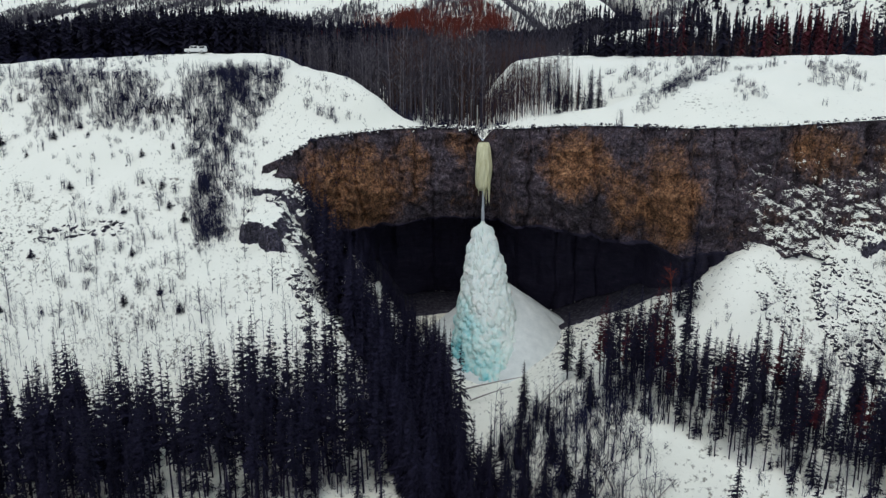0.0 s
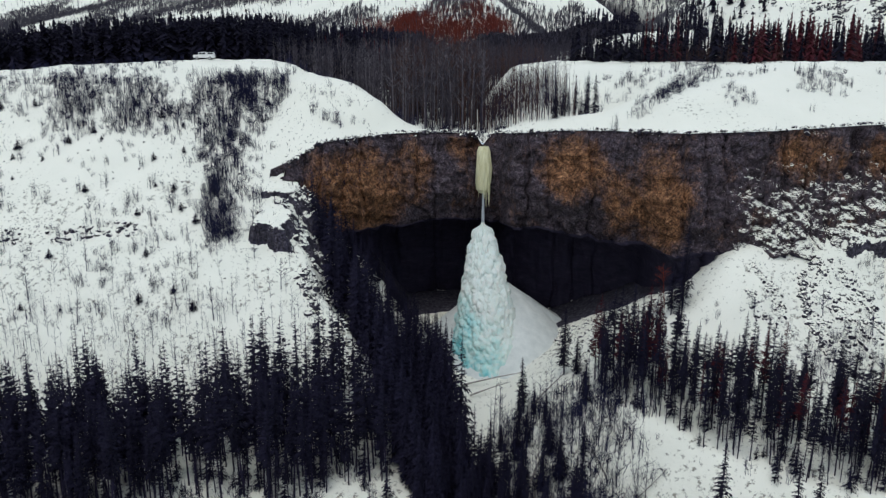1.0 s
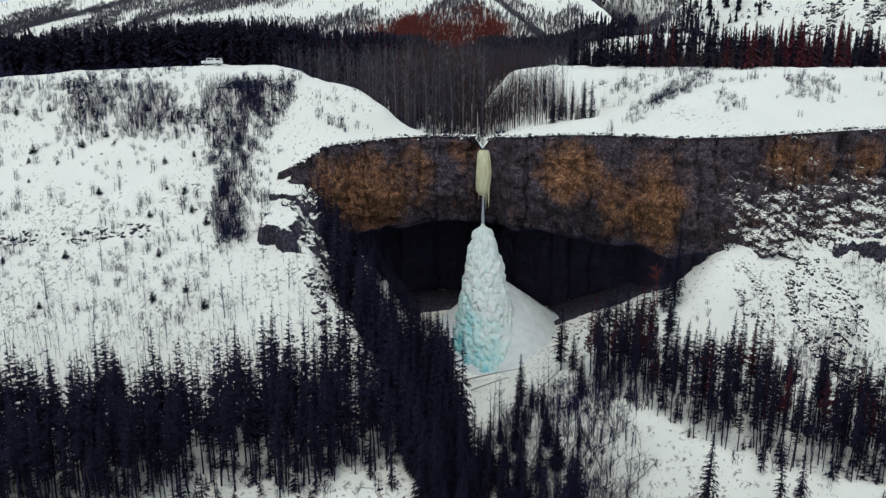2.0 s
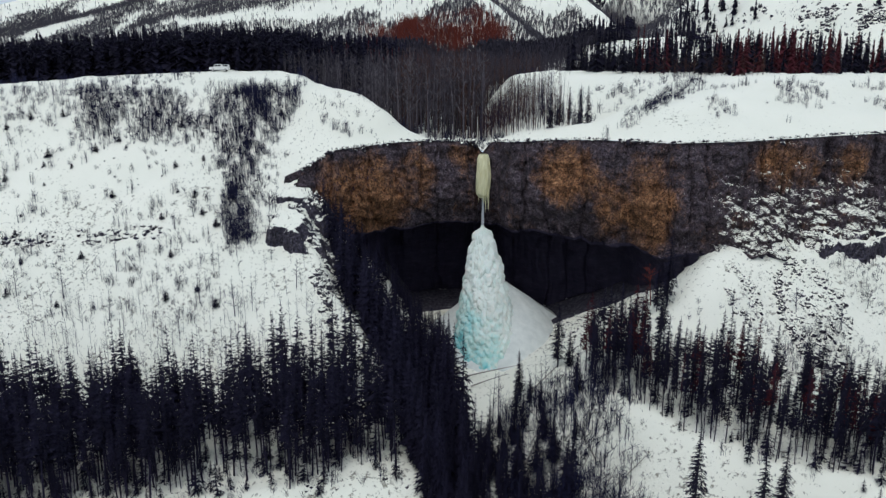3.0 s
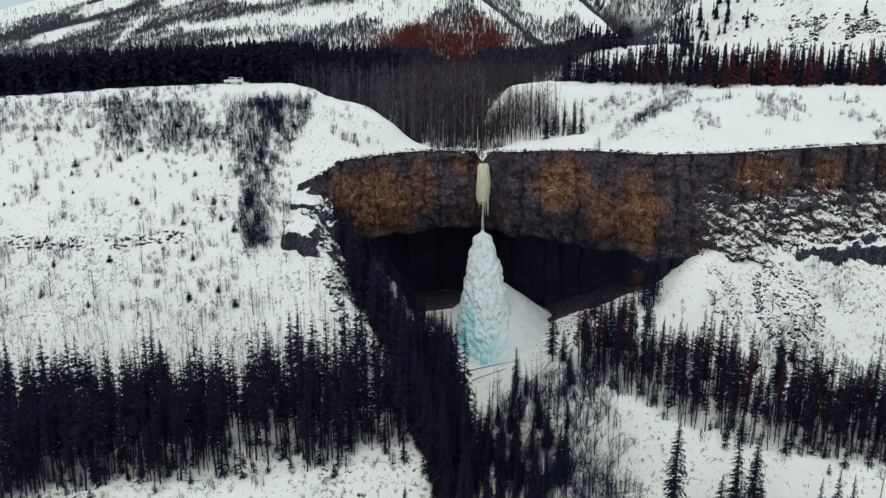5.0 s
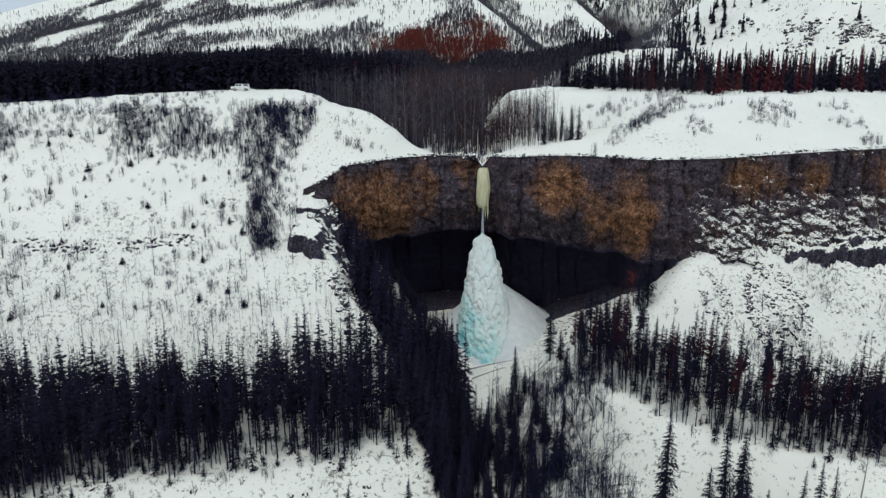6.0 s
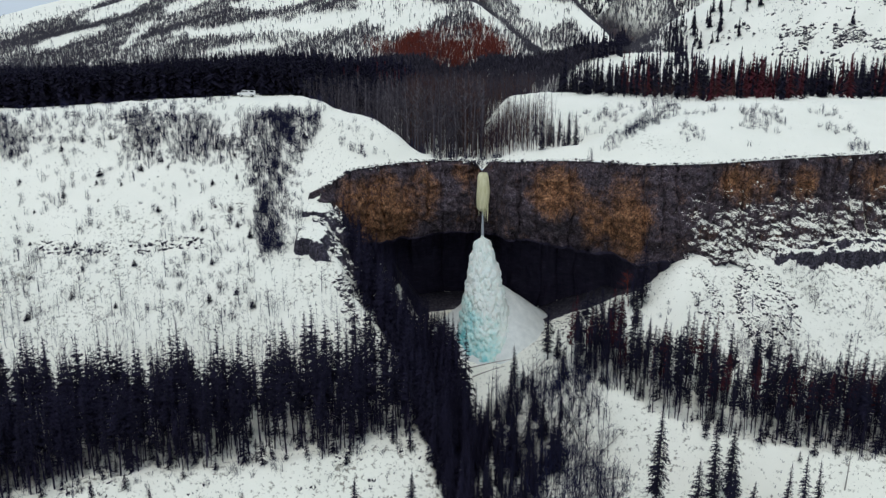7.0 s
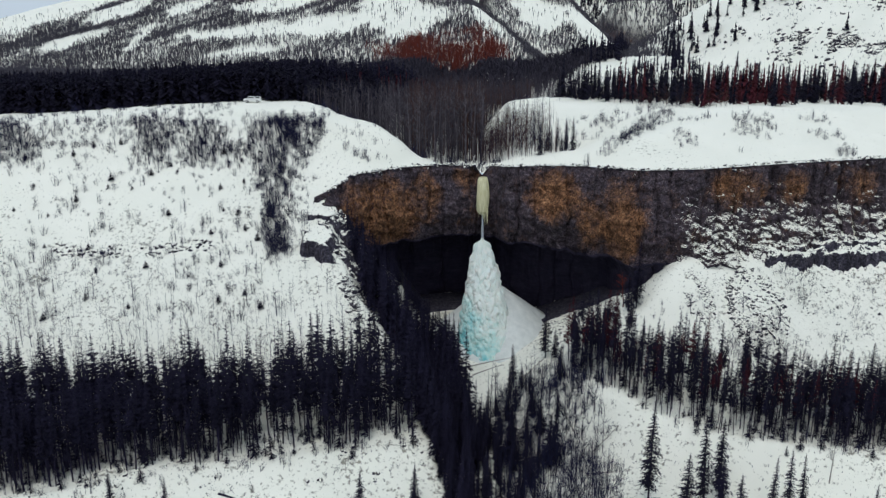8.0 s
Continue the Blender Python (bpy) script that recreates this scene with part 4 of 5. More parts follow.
joined("willow_thicket", [willow_shape(rng, h) for h in (7.0, 8.0, 9.0)], wide_band(9, 1900, (-70, 40, 432, 500), willows, upper_land, 0.8, 1.3),
       [TWIG_RED], "rust red willow thicket below the hills", "thicket", 14)
joined("flat_wood", HILL_TREES, wide_band(10, 7200, (-60, 105, 292, 440), lambda x, y: smooth(2, -3, x - 58 - 0.5 * (y - 352)) * smooth(-55, -10, x) * (1 - 0.8 * smooth(22, 14, np.hypot(x - 10, (y - 425) / 0.6))), upper_land, 0.8, 1.3),
       [TWIG_DUSK], "dark leafless wood on the flat before the hills", "wood", 58)
joined("hill_wood", HILL_TREES, wide_band(3, 190000, (-600, 170, 330, 960), hill_wood, upper_land, 0.45, 0.85),
       [TWIG_GREY], "grey leafless woods striping the snowy hills", "wood", 15)
joined("hill_wood", HILL_TREES, wide_band(5, 2600, (195, 310, 925, 1010), lambda x, y: smooth(1.0, 0.9, np.hypot((x - 252) / 66.0, (y - 1010) / 95.0)) * smooth(1000, 985, y), upper_land, 0.9, 1.3),
       [TWIG_GREY], "grey leafless wood on the far knoll", "wood", 48)
joined("gully_conifers", FAR_CONIFERS, wide_band(4, 24000, (50, 560, 395, 1330), gully_wood, upper_land, 0.8, 1.4),
       [NEEDLES], "dark conifers along the gully between the hills", "wood", 24)
bank_trees = lambda x, y: smooth(0.35, 0.0, np.abs(y - 345 - 0.5 * (x - 80)) / 60.0) * smooth(-0.2, 0.2, fbm(x / 9.0, y / 9.0, 79, 2))
joined("bank_conifers", FAR_CONIFERS, wide_band(6, 420, (62, 130, 315, 390), bank_trees, upper_land, 0.55, 0.95),
       [NEEDLES], "dark conifers on the snowy bank below the gully", "wood", 54)
joined("hill_conifers", FAR_CONIFERS, wide_band(7, 260, (126, 175, 375, 470), lambda x, y: smooth(7, 2, np.abs(x - 0.285 * (y + 46))), upper_land, 0.6, 1.1),
       [NEEDLES], "dark conifers along the shoulder of the hill", "wood", 55)
joined("hill_conifers", TINY, band(120, (130, 290, 330, 450), lambda x, y: (0.03 + 0.97 * float(smooth(392, 404, y))) if x > 0.3 * (y + 46) else 0.0, 3, upper_land, 0.5, 0.9),
       [NEEDLES], "scattered dark conifers on the snowy hill", "wood", 16)

# ---- brush on the slopes ----
SHRUBS = [shrub_shape(rng, h, 10, 0.038, ln) for h, ln in ((2.2, 0.5), (2.8, 0.3), (3.6, 0.2), (4.0, 0.22), (1.8, 0.6))]
TUFTS = [shrub_shape(rng, 0.6, 2, 0.045, 0.8) for _ in range(4)]


def brush(x, y):
    crest = float(smooth(10, 3, abs(y - 173.5 - 2 * math.sin(x / 9.0))))
    wide = float(np.interp(y, [136, 150, 165, 180], [3.5, 6.5, 9, 14]))
    belt = float(smooth(wide, 0.25 * wide, abs(x + 45.5 + 0.05 * (y - 160) - 2 * math.sin(y / 7.0)))) * float(smooth(134, 144, y)) * float(smooth(184, 177, y))
    belt = belt * (0.25 + 0.75 * float(smooth(-0.4, 0.4, fbm(x / 3.0, y / 5.0, 80, 2))))
    clump = float(smooth(-0.2, 0.5, fbm(x / 12.0, y / 12.0, 81, 2)))
    return min(1.0, (0.7 * crest * (0.2 + 0.8 * clump) + 1.1 * belt + 0.05 * clump) * (1.0 if x < -36 else 0.03 + 0.6 * float(smooth(4, 1, math.hypot(x + 24, y - 166)))))


joined("brush", SHRUBS, band(2500, (-135, -18, 122, 194), brush, 0.4, lambda x, y: np.where(y > 150, upper_land(x, y), lower_land(x, y)), 0.5, 1.25),
       [TWIG], "leafless grey brush on the snowy slope", "brush", 17)
SAPLINGS = [bare_shape(rng, 5.0, 16, 0.25, 0.035, 0.025) for _ in range(4)]
core = lambda x, y: float(smooth(4.0, 1.0, abs(x + 45 + 0.05 * (y - 160) - 1.5 * math.sin(y / 5.0)))) * float(smooth(-0.3, 0.4, fbm(x / 4.0, y / 6.0, 89, 2)))
joined("brush", SHRUBS, band(210, (-54, -38, 138, 179), core, 0.35, lambda x, y: np.where(y > 150, upper_land(x, y), lower_land(x, y)), 0.8, 1.4),
       [TWIG], "dense dark leafless brush down the slope's gully", "brush", 51)
joined("undergrowth", SHRUBS, band(230, (-128, -10, 70, 112), lambda x, y: float(smooth(12, 3, abs(y - left_front(x) - 5))), 1.2, lower_land, 0.6, 1.3), [TWIG], "grey leafless bushes among the pines", "undergrowth", 52)
joined("undergrowth", SHRUBS, band(150, (27, 122, 80, 128), lambda x, y: float(smooth(10, 3, abs(y - right_front(x) - 6))), 1.3, lower_land, 0.5, 1.2), [TWIG], "grey leafless bushes among the bench pines", "undergrowth", 53)
joined("stubble", TUFTS, band(5200, (-135, -16, 74, 178), lambda x, y: float(smooth(-0.4, 0.5, fbm(x / 7.0, y / 7.0, 85, 3))) * (0.0 if left_front(x) < y < left_front(x) + 10 else 1.0), 0.4, lambda x, y: np.where(y > 150, upper_land(x, y), lower_land(x, y)), 0.5, 1.5),
       [TWIG], "dead grass and stubble through the slope's snow", "stubble", 25)
joined("stubble", TUFTS, band(1300, (20, 125, 74, 146), lambda x, y: float(smooth(-0.3, 0.5, fbm(x / 7.0, y / 7.0, 86, 3))) * (0.0 if right_front(x) < y < right_front(x) + 10 else 1.0), 0.4, lower_land, 0.5, 1.5),
       [TWIG], "dead grass and stubble through the talus snow", "stubble", 26)
joined("stubble", TUFTS, band(1900, (110, 300, 300, 440), lambda x, y: (0.1 + 0.9 * float(smooth(-0.1, 0.5, fbm(x / 12.0, y / 9.0, 88, 3)))) if x > 0.25 * (y + 46) else 0.0, 0.8, upper_land, 1.0, 3.2),
       [TWIG], "dead brush and grass on the snowy hill", "stubble", 49)
joined("brush", SHRUBS, band(170, (32, 64, 156, 196), lambda x, y: max(float(smooth(8, 1, abs(y - 160 - 1.1 * (x - 44)))), 0.25 * float(smooth(9, 3, abs(y - 186)))), 0.6, upper_land, 0.5, 1.3),
       [TWIG], "leafless brush in the snowy hollow", "brush", 27)
joined("brush", SHRUBS, band(150, (58, 104, 150, 170), lambda x, y: float(smooth(0.1, 0.5, fbm(x / 6.0, y / 5.0, 87, 2))), 0.6, upper_land, 0.4, 1.0),
       [TWIG], "thin leafless brush on the snowy terrace slope", "brush", 28)
joined("creek_thicket", SHRUBS, band(430, (10, 37, 76, 124), lambda x, y: float(smooth(37, 26, x)), 0.65, lower_land, 0.9, 1.9),
       [TWIG], "dark tangled brush beside the creek", "thicket", 29)
joined("creek_thicket", [shrub_shape(rng, 5.0, 12, 0.06, 0.75) for _ in range(3)], band(46, (15, 36, 78, 116), lambda x, y: float(smooth(36, 26, x)), 1.6, lower_land, 0.6, 1.2),
       [TWIG], "dark spreading bushes beside the creek", "thicket", 46)
joined("saplings", SAPLINGS,
       band(850, (-125, -18, 102, 142), lambda x, y: float(smooth(142, 108, y)), 0.8, lower_land, 0.4, 1.25),
       [TWIG], "thin leafless saplings at the foot of the slope", "saplings", 18)
joined("brush", SHRUBS, band(160, (40, 125, 108, 142), lambda x, y: float(smooth(0.0, 0.6, fbm(x / 9.0, y / 7.0, 83, 2))), 1.2, lower_land, 0.4, 0.9),
       [TWIG], "leafless grey brush on the talus", "brush", 19)
joined("brush", SHRUBS, band(110, (-95, -5, 72, 92), lambda x, y: (1.0 if y < left_front(x) - 1 else 0.0) * float(smooth(-0.1, 0.5, fbm(x / 5.0, y / 4.0, 99, 2))), 0.8, lower_land, 0.25, 0.75),
       [TWIG], "low leafless bushes on the snowy bench", "brush", 65)
joined("brush", SHRUBS, band(330, (78, 122, 117, 135), lambda x, y: float(smooth(-0.2, 0.5, fbm(x / 6.0, y / 5.0, 84, 2))), 0.7, lower_land, 0.3, 0.75),
       [TWIG], "grey leafless brush below the rock ledge", "brush", 61)
joined("brush", SHRUBS, band(110, (62, 76, 116, 126), lambda x, y: float(smooth(5, 1, abs(y - 120 - 0.2 * (x - 70)))), 0.5, lower_land, 0.4, 0.9),
       [TWIG], "dark leafless brush at the foot of the talus mound", "brush", 62)
joined("creek_thicket", BARES, band(250, (8, 33, 76, 122), lambda x, y: float(smooth(33, 24, x)), 0.8, lower_land, 0.35, 1.0),
       [TWIG], "tangled leafless trees beside the creek", "thicket", 20)

# ---- single trees that stand apart ----
lone = [(37.2, 87.5, 22.3), (47.5, 86.0, 20.4), (51.1, 88.0, 18.3), (40.9, 77.0, 17.1), (48.2, 78.0, 15.6), (50.7, 77.0, 13.2), (58.4, 81.5, 14.2),
        (61.1, 80.0, 16.5), (63.2, 80.0, 15.5), (74.0, 76.0, 12.2), (-62.0, 78.0, 14.0), (-52.5, 78.0, 12.1), (-7.7, 82.0, 12.7), (-17.6, 80.0, 12.2)]
creekside = [(14.5, 124.0, 20.0), (13.2, 118.0, 16.9), (22.5, 130.0, 27.1), (17.3, 110.0, 16.8), (24.6, 128.0, 22.6), (16.0, 121.0, 16.0), (12.2, 112.0, 14.0),
             (15.5, 104.0, 14.0), (19.5, 98.0, 15.0), (44.0, 130.5, 43.0), (42.2, 131.0, 36.0), (-20.0, 150.0, 40.0), (24.5, 118.0, 22.0), (14.0, 114.0, 15.5), (17.5, 117.0, 17.0), (18.8, 106.0, 15.5), (21.0, 101.0, 14.0), (16.8, 95.0, 12.5), (22.5, 108.0, 15.5), (8.6, 104.0, 12.5), (10.4, 109.0, 12.0), (7.2, 112.0, 11.5), (9.8, 116.0, 11.0), (11.5, 101.0, 12.0), (12.6, 106.5, 13.5)]


def stand(places, group, seed, wide=1.15, least=4.0):
    for x, y, top in places:
        z = height_low(x, y)
        plant(spruce_kinds, [(x, y, max(least, top - z + 0.25) / 15.0)], group, 15, seed + int(x * 7), lower_land, wide)


stand(lone, "spruces in the clearing", 100)
stand(creekside, "spruces beside the creek", 200, 1.5)
discard(pine_kinds + spruce_kinds + red_kinds)

# ---- leafless trees that stand apart ----
def bare_tree(x, y, h, spread, m, label, seed, category="tree"):
    """A leafless tree: a trunk, main limbs that divide, and twigs at their ends."""
    q = random.Random(seed)
    top = tagged(new("bare_tree"), label, category)
    trunk, limbs = Shape(), Shape()
    lean = Vector((q.uniform(-0.1, 0.1), q.uniform(-0.1, 0.1), 1))
    at = lambda k: lean * (h * k)
    trunk.tube([tuple(at(k / 6)) for k in range(7)], [(0.012 * h + 0.02) * (1 - 0.85 * k / 6) for k in range(7)], 6)
    for i in range(int(12 + h)):
        k, a = q.uniform(0.3, 0.95), q.uniform(0, 6.3)
        length = spread * (1.15 - k) * q.uniform(0.7, 1.3)
        p = at(k)
        mid = p + Vector((math.cos(a), math.sin(a), q.uniform(0.5, 1.2))) * length * 0.5
        tip = mid + Vector((math.cos(a), math.sin(a), q.uniform(-0.2, 0.9))) * length * 0.5
        limbs.spike(p, mid, 0.05)
        limbs.spike(p.lerp(mid, 0.7), tip, 0.04)
        for _ in range(6):
            c, b = mid.lerp(tip, q.uniform(-0.3, 1)), q.uniform(0, 6.3)
            limbs.spike(c, c + Vector((math.cos(b), math.sin(b), q.uniform(0.1, 0.9))) * length * q.uniform(0.2, 0.4), 0.025)
    for name, s, kind in (("trunk", trunk, ""), ("crown", limbs, "stuff")):
        v, f, _ = s.arrays()
        tagged(part(name, mesh_of(name, v, f, m, False), top), kind=kind)
    top.matrix_world = pose(x, y, float(heights([x], [y], either)[0]) - 0.15, 0, 0, q.uniform(0, 360))
    return tagged(top, group="leafless trees on the slopes")


either = lambda x, y: np.where(y > 150, upper_land(x, y), lower_land(x, y))
bare_tree(-84.0, 104.0, 11, 6.0, TWIG, "wide leafless tree arching over the pine wood", 301)
bare_tree(-88.0, 107.0, 9, 5.0, TWIG, "wide leafless tree arching over the pine wood", 302)
for k, (x, y) in enumerate(spread_out(rng, 16, (-95, -28, 112, 148), lambda x, y: 1.0, 6)):
    bare_tree(x, y, rng.uniform(3.5, 7), rng.uniform(1.2, 2.2), TWIG, "thin leafless sapling on the snowy slope", 310 + k)
for k, (x, y) in enumerate(spread_out(rng, 9, (50, 92, 112, 130), lambda x, y: 1.0, 5)):
    bare_tree(x, y, rng.uniform(3, 6), rng.uniform(1.5, 2.6), TWIG, "leafless tree on the snowy talus", 340 + k)
for k, (x, y) in enumerate(spread_out(rng, 10, (16, 33, 80, 112), lambda x, y: 1.0, 3)):
    bare_tree(x, y, rng.uniform(5, 9), rng.uniform(3, 4.5), TWIG, "dark leafless tree in the creek thicket", 360 + k)
bare_tree(41.8, 134.0, 9.0, 3.2, TWIG_RED, "rust brown leafless tree against the cliff", 380)

# ---- rocks ----
ROCK = ground_material("boulder_rock_with_snow", 0.5, 0.56, 0.9, 0.62, 2.6, 1.0, False)


def rock_shape(rng, flat, small=False):
    """A broken block: a cube cut and pushed about."""
    bm = bmesh.new()
    bmesh.ops.create_icosphere(bm, subdivisions=1 if small else 2, radius=1.0)
    for v in bm.verts:
        n = v.co.normalized()
        k = 1 + 0.5 * noise.noise(n * 1.3 + Vector((rng.uniform(0, 1), flat * 9, seed_of[0])))
        v.co = Vector((round(n.x * 2.2) / 2.2, round(n.y * 2.2) / 2.2, round(n.z * 2.2) / 2.2)).lerp(n, 0.45) * k
        v.co.z *= flat
    s = Shape()
    bmesh.ops.triangulate(bm, faces=bm.faces)
    bm.verts.index_update()
    s.add([tuple(v.co) for v in bm.verts], [tuple(v.index for v in f.verts) for f in bm.faces])
    bm.free()
    seed_of[0] += 3.7
    return s


seed_of = [0.0]
ROCKS = [rock_shape(rng, f, True) for f in (0.6, 0.75, 0.9, 0.55, 0.7, 0.8)]


def rubble(count, box, keep, small, big, label, seed, land=lower_land):
    joined("rubble", ROCKS, [(x, y, z + 0.1, small + (big - small) * rng.random() ** 2.5) for x, y, z, _ in band(count, box, keep, 0.35, land, 1, 1)], [ROCK], label, "rubble", seed, True)


# the outcrop at the end of the cliff, ledges on the slope, and broken rock on the talus
rubble(700, (-36, -17, 122, 148), lambda x, y: float(smooth(5.5, 1, abs(x + 22 + 0.45 * (y - 130)))) * float(smooth(-0.5, 0.1, fbm(x / 5.0, y / 5.0, 97, 2))), 0.15, 0.85, "dark broken rocks at the end of the cliff, snow on top", 31)
rubble(140, (-120, -60, 136, 144), lambda x, y: float(smooth(2.2, 0.5, abs(y - 140 - 1.2 * math.sin(x / 6.0)))) * float(smooth(-0.2, 0.3, fbm(x / 8.0, 0.5, 91, 2))), 0.25, 0.9, "dark rock ledge breaking through the snowy slope", 32)
boulders = lambda x, y: float(smooth(1.0, 0.85, math.hypot((x - 72) / 7.2, (y - 127.5) / 9.0))) * (0.15 + 0.85 * float(smooth(-0.2, 0.4, fbm(x / 2.5, y / 3.0, 96, 2))))
rubble(560, (62, 82, 116, 138), boulders, 0.1, 0.6, "snow-dusted broken rock on the talus", 33)
rubble(260, (62, 80, 115, 136), lambda x, y: float(smooth(0.1, 0.02, abs(math.hypot((x - 72.5) / 7.0, (y - 127) / 9.5) - 1))) * float(smooth(2, -3, (x - 70) + 0.4 * (y - 125))), 0.25, 0.8, "dark rocks along the edge of the talus mound", 59)
rubble(190, (53, 64, 122, 136), lambda x, y: float(smooth(1.0, 0.6, math.hypot((x - 58.5) / 4.0, (y - 129) / 5.5))) * float(smooth(-0.1, 0.4, fbm(x / 2.0, y / 2.5, 90, 2))), 0.12, 0.5, "dark stones in the talus snow", 60)
rubble(900, (24, 47, 130, 166), lambda x, y: float(smooth(-0.4, 0.3, fbm(x / 4.0, y / 4.0, 98, 2))) * float(smooth(47, 40, x)) * float(smooth(128, 140, y)), 0.12, 0.6, "dark scree in the mouth of the cave", 50)
rubble(420, (82, 125, 122, 136), lambda x, y: float(smooth(0.0, 0.5, fbm(x / 4.0, y / 4.0, 92, 3))), 0.1, 0.42, "snow-dusted broken rock below the cliff", 34)
rubble(260, (-125, -20, 106, 175), lambda x, y: float(smooth(0.0, 0.7, fbm(x / 10.0, y / 10.0, 93, 3))), 0.1, 0.35, "small stones showing through the snow of the slope", 35, either)
rubble(420, (-95, -4, 70, 97), lambda x, y: float(smooth(0.0, 0.5, fbm(x / 5.0, y / 3.0, 94, 2))) * (1.0 if y < left_front(x) else 0.0), 0.1, 0.6, "dark stones in the snow of the bench", 36)

rubble(1500, (150, 250, 312, 400), lambda x, y: float(smooth(-0.1, 0.35, fbm(x / 7.0, y / 9.0, 95, 3))) * (0.1 + 0.9 * float(smooth(16, 5, abs(y - 350 + 0.9 * (x - 184)))) * float(smooth(164, 178, x))), 0.3, 1.5, "dark rock outcrops on the snowy hill", 37, upper_land)

# the ragged fringe along the rim of the cliff
fringe = [(x, float(rim_y(x)) + rng.uniform(-0.7, 1.6) + abs(rng.gauss(0, 0.8)) * (x > 44)) for x in (rng.uniform(-34, 120) for _ in range(1100)) if abs(x - 8.8) > 1.2]
joined("rim_stones", ROCKS, [(x, y, float(rim_z(x)) + 0.05 - 1.6 * (y < float(rim_y(x)) - 0.3) * rng.random() ** 2, 0.14 + 0.6 * rng.random() ** 2) for x, y in fringe[:650]], [ROCK], "stones and frozen turf along the cliff's rim", "stones", 38, True)
joined("rim_grass", TUFTS, [(x, y, float(rim_z(x)), rng.uniform(0.6, 1.6)) for x, y in fringe[650:]], [TWIG], "dead grass along the cliff's rim", "grass", 39)

# ---- dark dwarf spruces on the slope ----
DWARF = [spruce_shape(rng, 2.0, 0.75, 0.02, 0.16, 6, 0.4) for _ in range(3)]
dwarf_kinds = [conifer("dwarf_spruce", t, c, NEEDLES, "small dark spruce bush on the snowy slope") for t, c in DWARF]
for x, y in spread_out(rng, 46, (-120, -36, 120, 172), lambda x, y: 0.4 + 0.6 * float(smooth(130, 160, y)), 2.5):
    kind = dwarf_kinds[rng.randrange(3)]
    z = float(heights([x], [y], either)[0]) - 0.1
    ob = copy_thing(kind, pose(x, y, z, 0, 0, rng.uniform(0, 360)))
    k = rng.uniform(0.4, 1.15)
    ob.scale = (k * 1.2, k * 1.2, k)
    tagged(ob, group="dwarf spruces on the slope")
discard(dwarf_kinds)


# ---- fallen and dead wood ----
def log(name, a, b, r, label, stubs=5, seed=0, wood=None):
    """A fallen or leaning trunk from a to b with broken branch stubs."""
    q = random.Random(seed)
    a, b = Vector(a), Vector(b)
    d = b - a
    top = tagged(new(name), label, "log")
    s = Shape()
    u = d.normalized().orthogonal().normalized()
    w = d.normalized().cross(u)
    verts, tris = [], []
    for i in range(7):
        k = i / 6
        c = a.lerp(b, k) + u * (0.12 * math.sin(3 * k))
        for j in range(7):
            an = 6.283 * j / 7
            verts.append(tuple(c + (u * math.cos(an) + w * math.sin(an)) * r * (1 - 0.7 * k) * q.uniform(0.9, 1.1)))
    for i in range(6):
        for j in range(7):
            p, n2 = i * 7 + j, i * 7 + (j + 1) % 7
            tris += [(p, n2, n2 + 7), (p, n2 + 7, p + 7)]
    s.add(verts, tris)
    v, f, _ = s.arrays()
    part("stem", mesh_of("stem", v, f, wood or DRY_WOOD), top)
    for _ in range(stubs):
        t = Shape()
        p = a.lerp(b, q.uniform(0.2, 0.95))
        t.spike(p, p + (u * q.uniform(-1, 1) + w * q.uniform(-1, 1) + d.normalized() * 0.5) * q.uniform(0.4, 1.2), 0.05)
        v, f, _ = t.arrays()
        part("branch", mesh_of("branch", v, f, wood or DRY_WOOD), top)
    return top


def on_ground(x, y, up=0.15):
    return (x, y, height_low(x, y) + up)


log("fallen_log", on_ground(12.0, 102.4, 1.6), on_ground(17.7, 113.2, 0.6), 0.26, "pale fallen log leaning over the creek bank", 5, 1)
log("fallen_log", on_ground(3.5, 137.7, 0.5), on_ground(15.5, 139.6, 0.5), 0.2, "grey fallen log across the frozen creek", 7, 2)
log("fallen_log", on_ground(5.0, 134.0, 0.4), on_ground(13.0, 136.5, 0.6), 0.18, "grey fallen log across the frozen creek", 7, 3)
log("fallen_log", on_ground(27.8, 95.1, 0.5), on_ground(33.2, 96.3, 0.2), 0.2, "dark fallen log in the snowy clearing", 4, 4)
log("fallen_log", on_ground(16.0, 124.0, 0.5), on_ground(22.0, 128.0, 1.2), 0.22, "pale fallen log beside the creek spruces", 4, 5)
log("fallen_log", on_ground(11.0, 98.0, 0.5), on_ground(17.0, 100.0, 0.4), 0.18, "grey fallen log in the creek thicket", 6, 6)
for k, (x, y, dx, dy) in enumerate(((22.0, 103.0, 4.5, 5.0), (25.5, 99.0, 3.8, 4.6), (29.0, 102.0, 5.5, 0.6), (13.5, 106.0, 5.0, 0.5), (15.0, 110.0, 3.5, 3.0), (26.0, 106.0, -3.0, 4.0))):
    log("fallen_log", on_ground(x, y, 0.4), on_ground(x + dx, y + dy, 1.1), 0.13, "grey dead trunk lying in the creek thicket", 6, 20 + k)
log("fallen_log", on_ground(42.4, 134.0, 0.3), on_ground(46.0, 137.0, 1.0), 0.28, "dark fallen log below the cliff", 4, 9)
log("fallen_log", on_ground(-44.0, 82.0, 0.2), on_ground(-36.0, 80.5, 0.25), 0.22, "dark fallen log on the snowy bench", 3, 7, BARK)
log("dead_snag", on_ground(71.0, 86.0, -0.2), (71.3, 86.0, height_low(71, 86) + 8.5), 0.14, "bare dead trunk standing in the clearing", 4, 8)

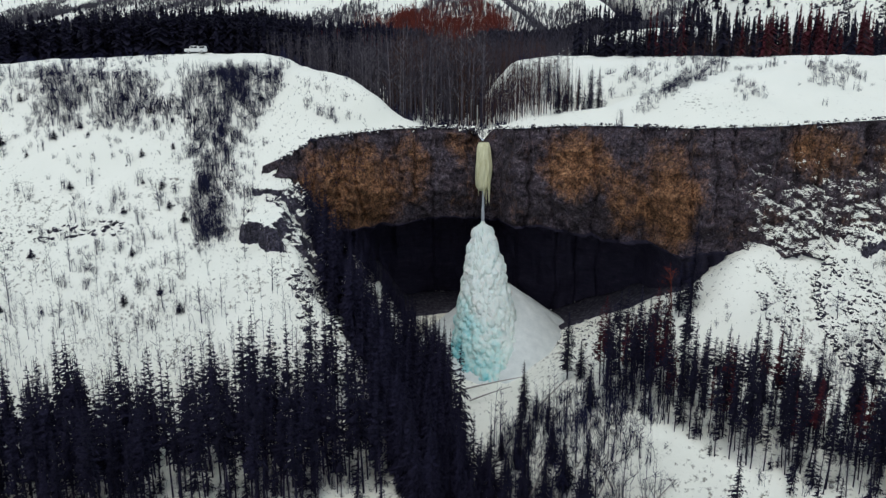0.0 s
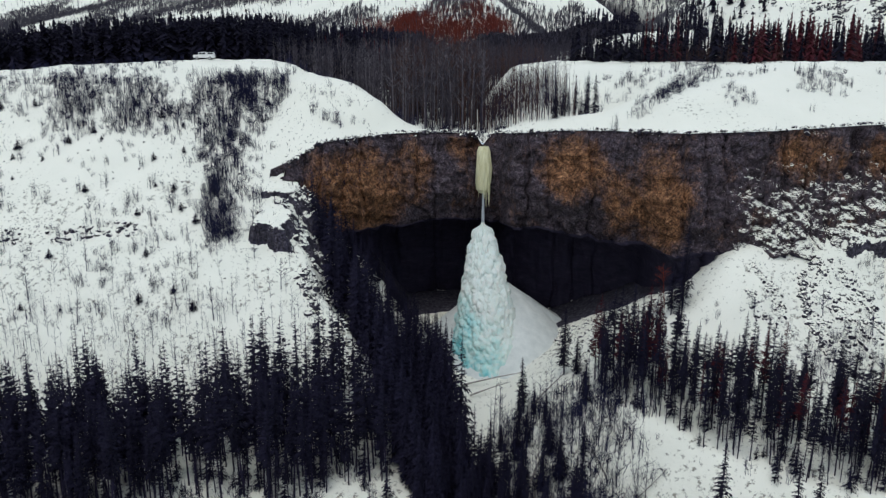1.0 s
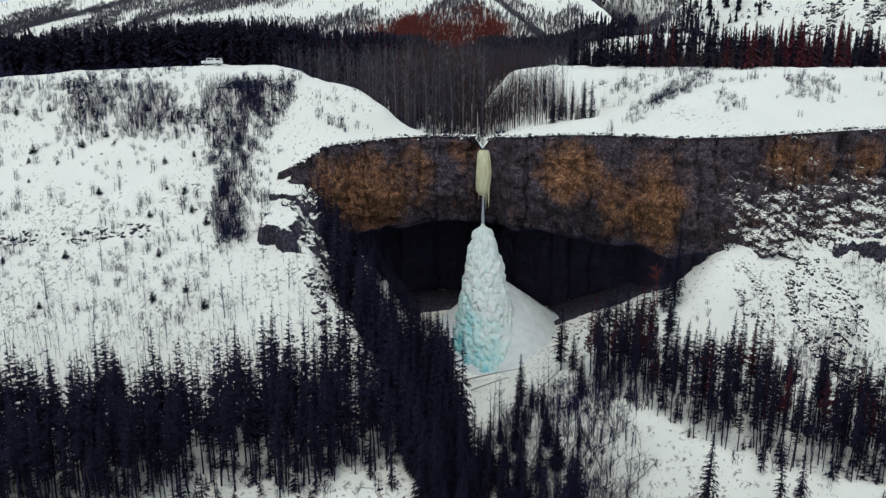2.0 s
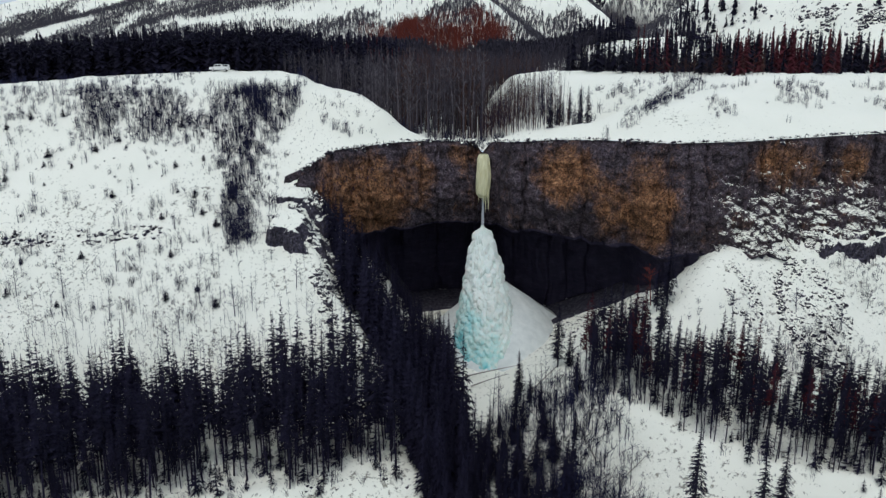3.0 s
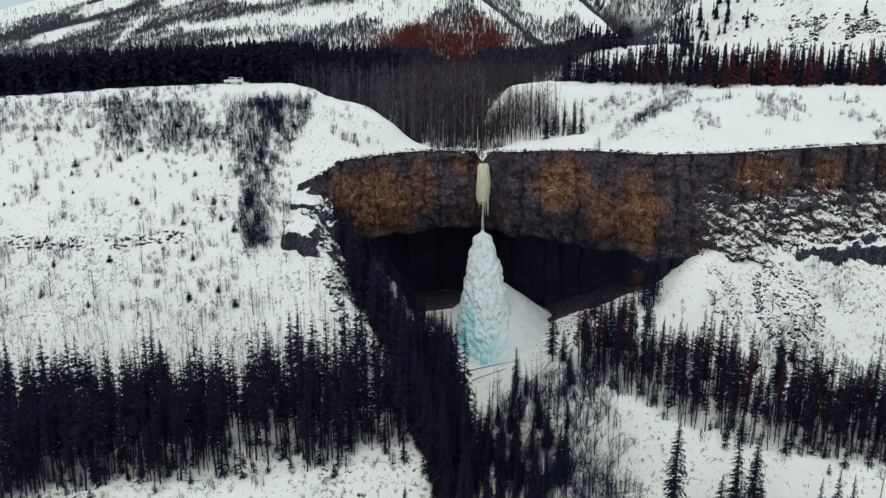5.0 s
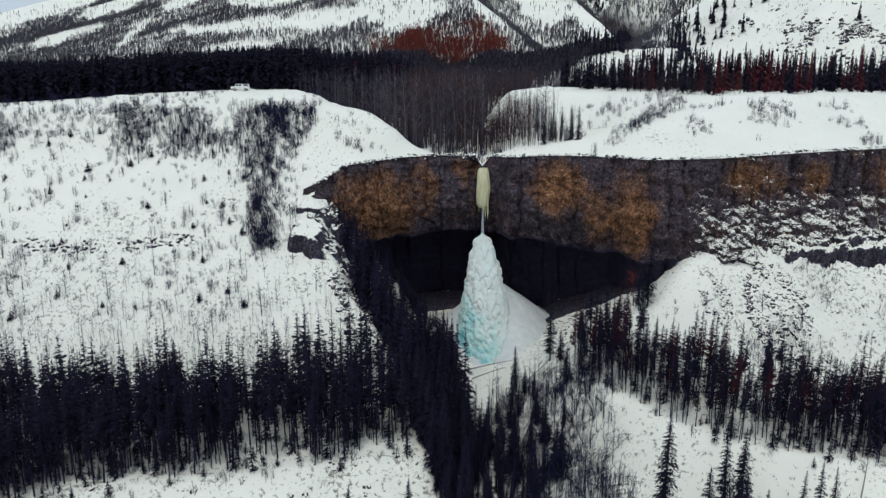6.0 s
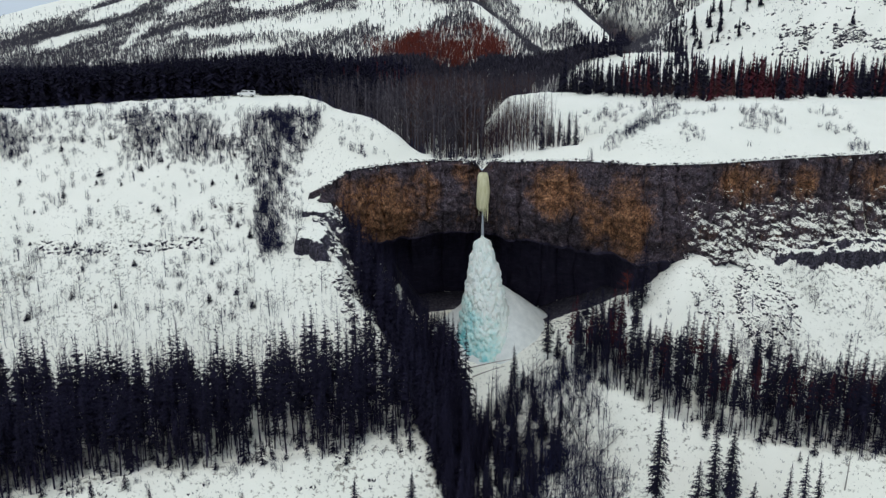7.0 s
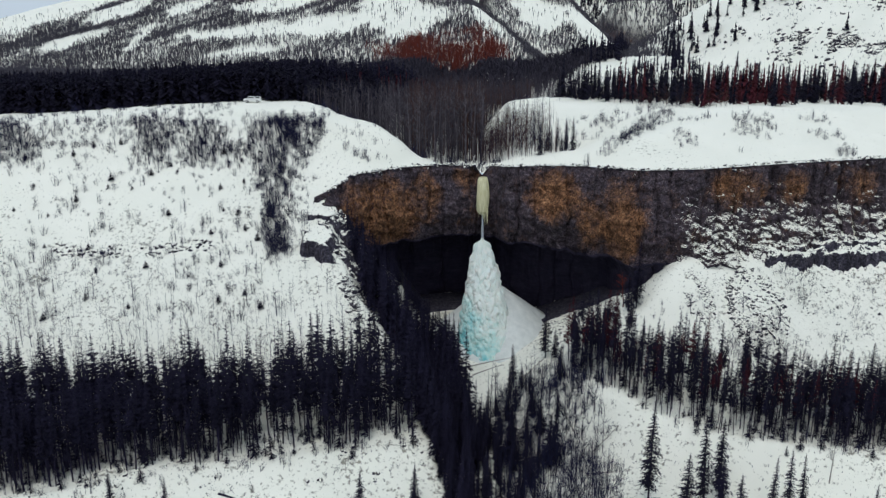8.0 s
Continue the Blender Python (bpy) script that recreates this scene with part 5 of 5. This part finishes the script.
# ---- the car on the terrace ----
PAINT = simple("white_car_paint", ((0.3, (0.74, 0.74, 0.73)), (0.7, (0.8, 0.8, 0.79))), 2, 0.35)
GLASS = simple("dark_car_glass", ((0.3, (0.01, 0.012, 0.014)), (0.7, (0.02, 0.022, 0.025))), 2, 0.1)
TYRE = simple("tyre_rubber", ((0.3, (0.012, 0.012, 0.012)), (0.7, (0.03, 0.03, 0.03))), 8, 0.9)


def boxy(name, sx, sy, sz, m, bevel=0.08, taper=0.0):
    bm = bmesh.new()
    bmesh.ops.create_cube(bm, size=1.0)
    for v in bm.verts:
        v.co = Vector((v.co.x * sx * (1 - taper * (v.co.z > 0)), v.co.y * sy * (1 - 0.12 * (v.co.z > 0) * (taper > 0)), v.co.z * sz))
    bmesh.ops.bevel(bm, geom=list(bm.edges), offset=bevel, segments=2, affect="EDGES")
    me = bpy.data.meshes.new(name)
    bm.to_mesh(me)
    bm.free()
    me.materials.append(m)
    return me


def wheel_mesh(name, r, w, m):
    bm = bmesh.new()
    bmesh.ops.create_cone(bm, cap_ends=True, segments=18, radius1=r, radius2=r, depth=w)
    bmesh.ops.rotate(bm, verts=bm.verts, matrix=Matrix.Rotation(radians(90), 3, "X"))
    bmesh.ops.bevel(bm, geom=[e for e in bm.edges if len(e.link_faces) == 2 and e.calc_face_angle(0) > 1], offset=0.04, segments=1, affect="EDGES")
    me = bpy.data.meshes.new(name)
    bm.to_mesh(me)
    bm.free()
    me.materials.append(m)
    return me


car = tagged(new("pickup_truck"), "white pickup truck with a canopy parked on snow", "car")
spots = (("body", boxy("body", 5.3, 1.9, 0.75, PAINT, 0.12), (0, 0, 0.85)), ("cab", boxy("cab", 2.3, 1.75, 0.75, PAINT, 0.1, 0.22), (-0.3, 0, 1.55)),
         ("canopy", boxy("canopy", 1.75, 1.75, 0.72, PAINT, 0.1, 0.06), (1.7, 0, 1.5)))
for name, me, at in spots:
    part(name, me, car).location = at
for y in (-0.86, 0.86):
    for x, w in ((-0.75, 0.7), (0.1, 0.75), (1.7, 1.2)):
        part("window", boxy("window", w, 0.05, 0.4, GLASS, 0.02), car).location = (x, y, 1.58)
    for x in (-1.65, 1.6):
        tyre = part("wheel", wheel_mesh("wheel", 0.4, 0.26, TYRE), car)
        tyre.location = (x, y * 0.98, 0.4)
        part("rim", wheel_mesh("rim", 0.22, 0.3, PAINT), tyre)
part("windscreen", boxy("windscreen", 0.06, 1.45, 0.42, GLASS, 0.02), car).location = (-1.42, 0, 1.56)
car.matrix_world = pose(-61.3, 197.0, height_up(-61.3, 197.0) + 0.02, 0, 0, 4)
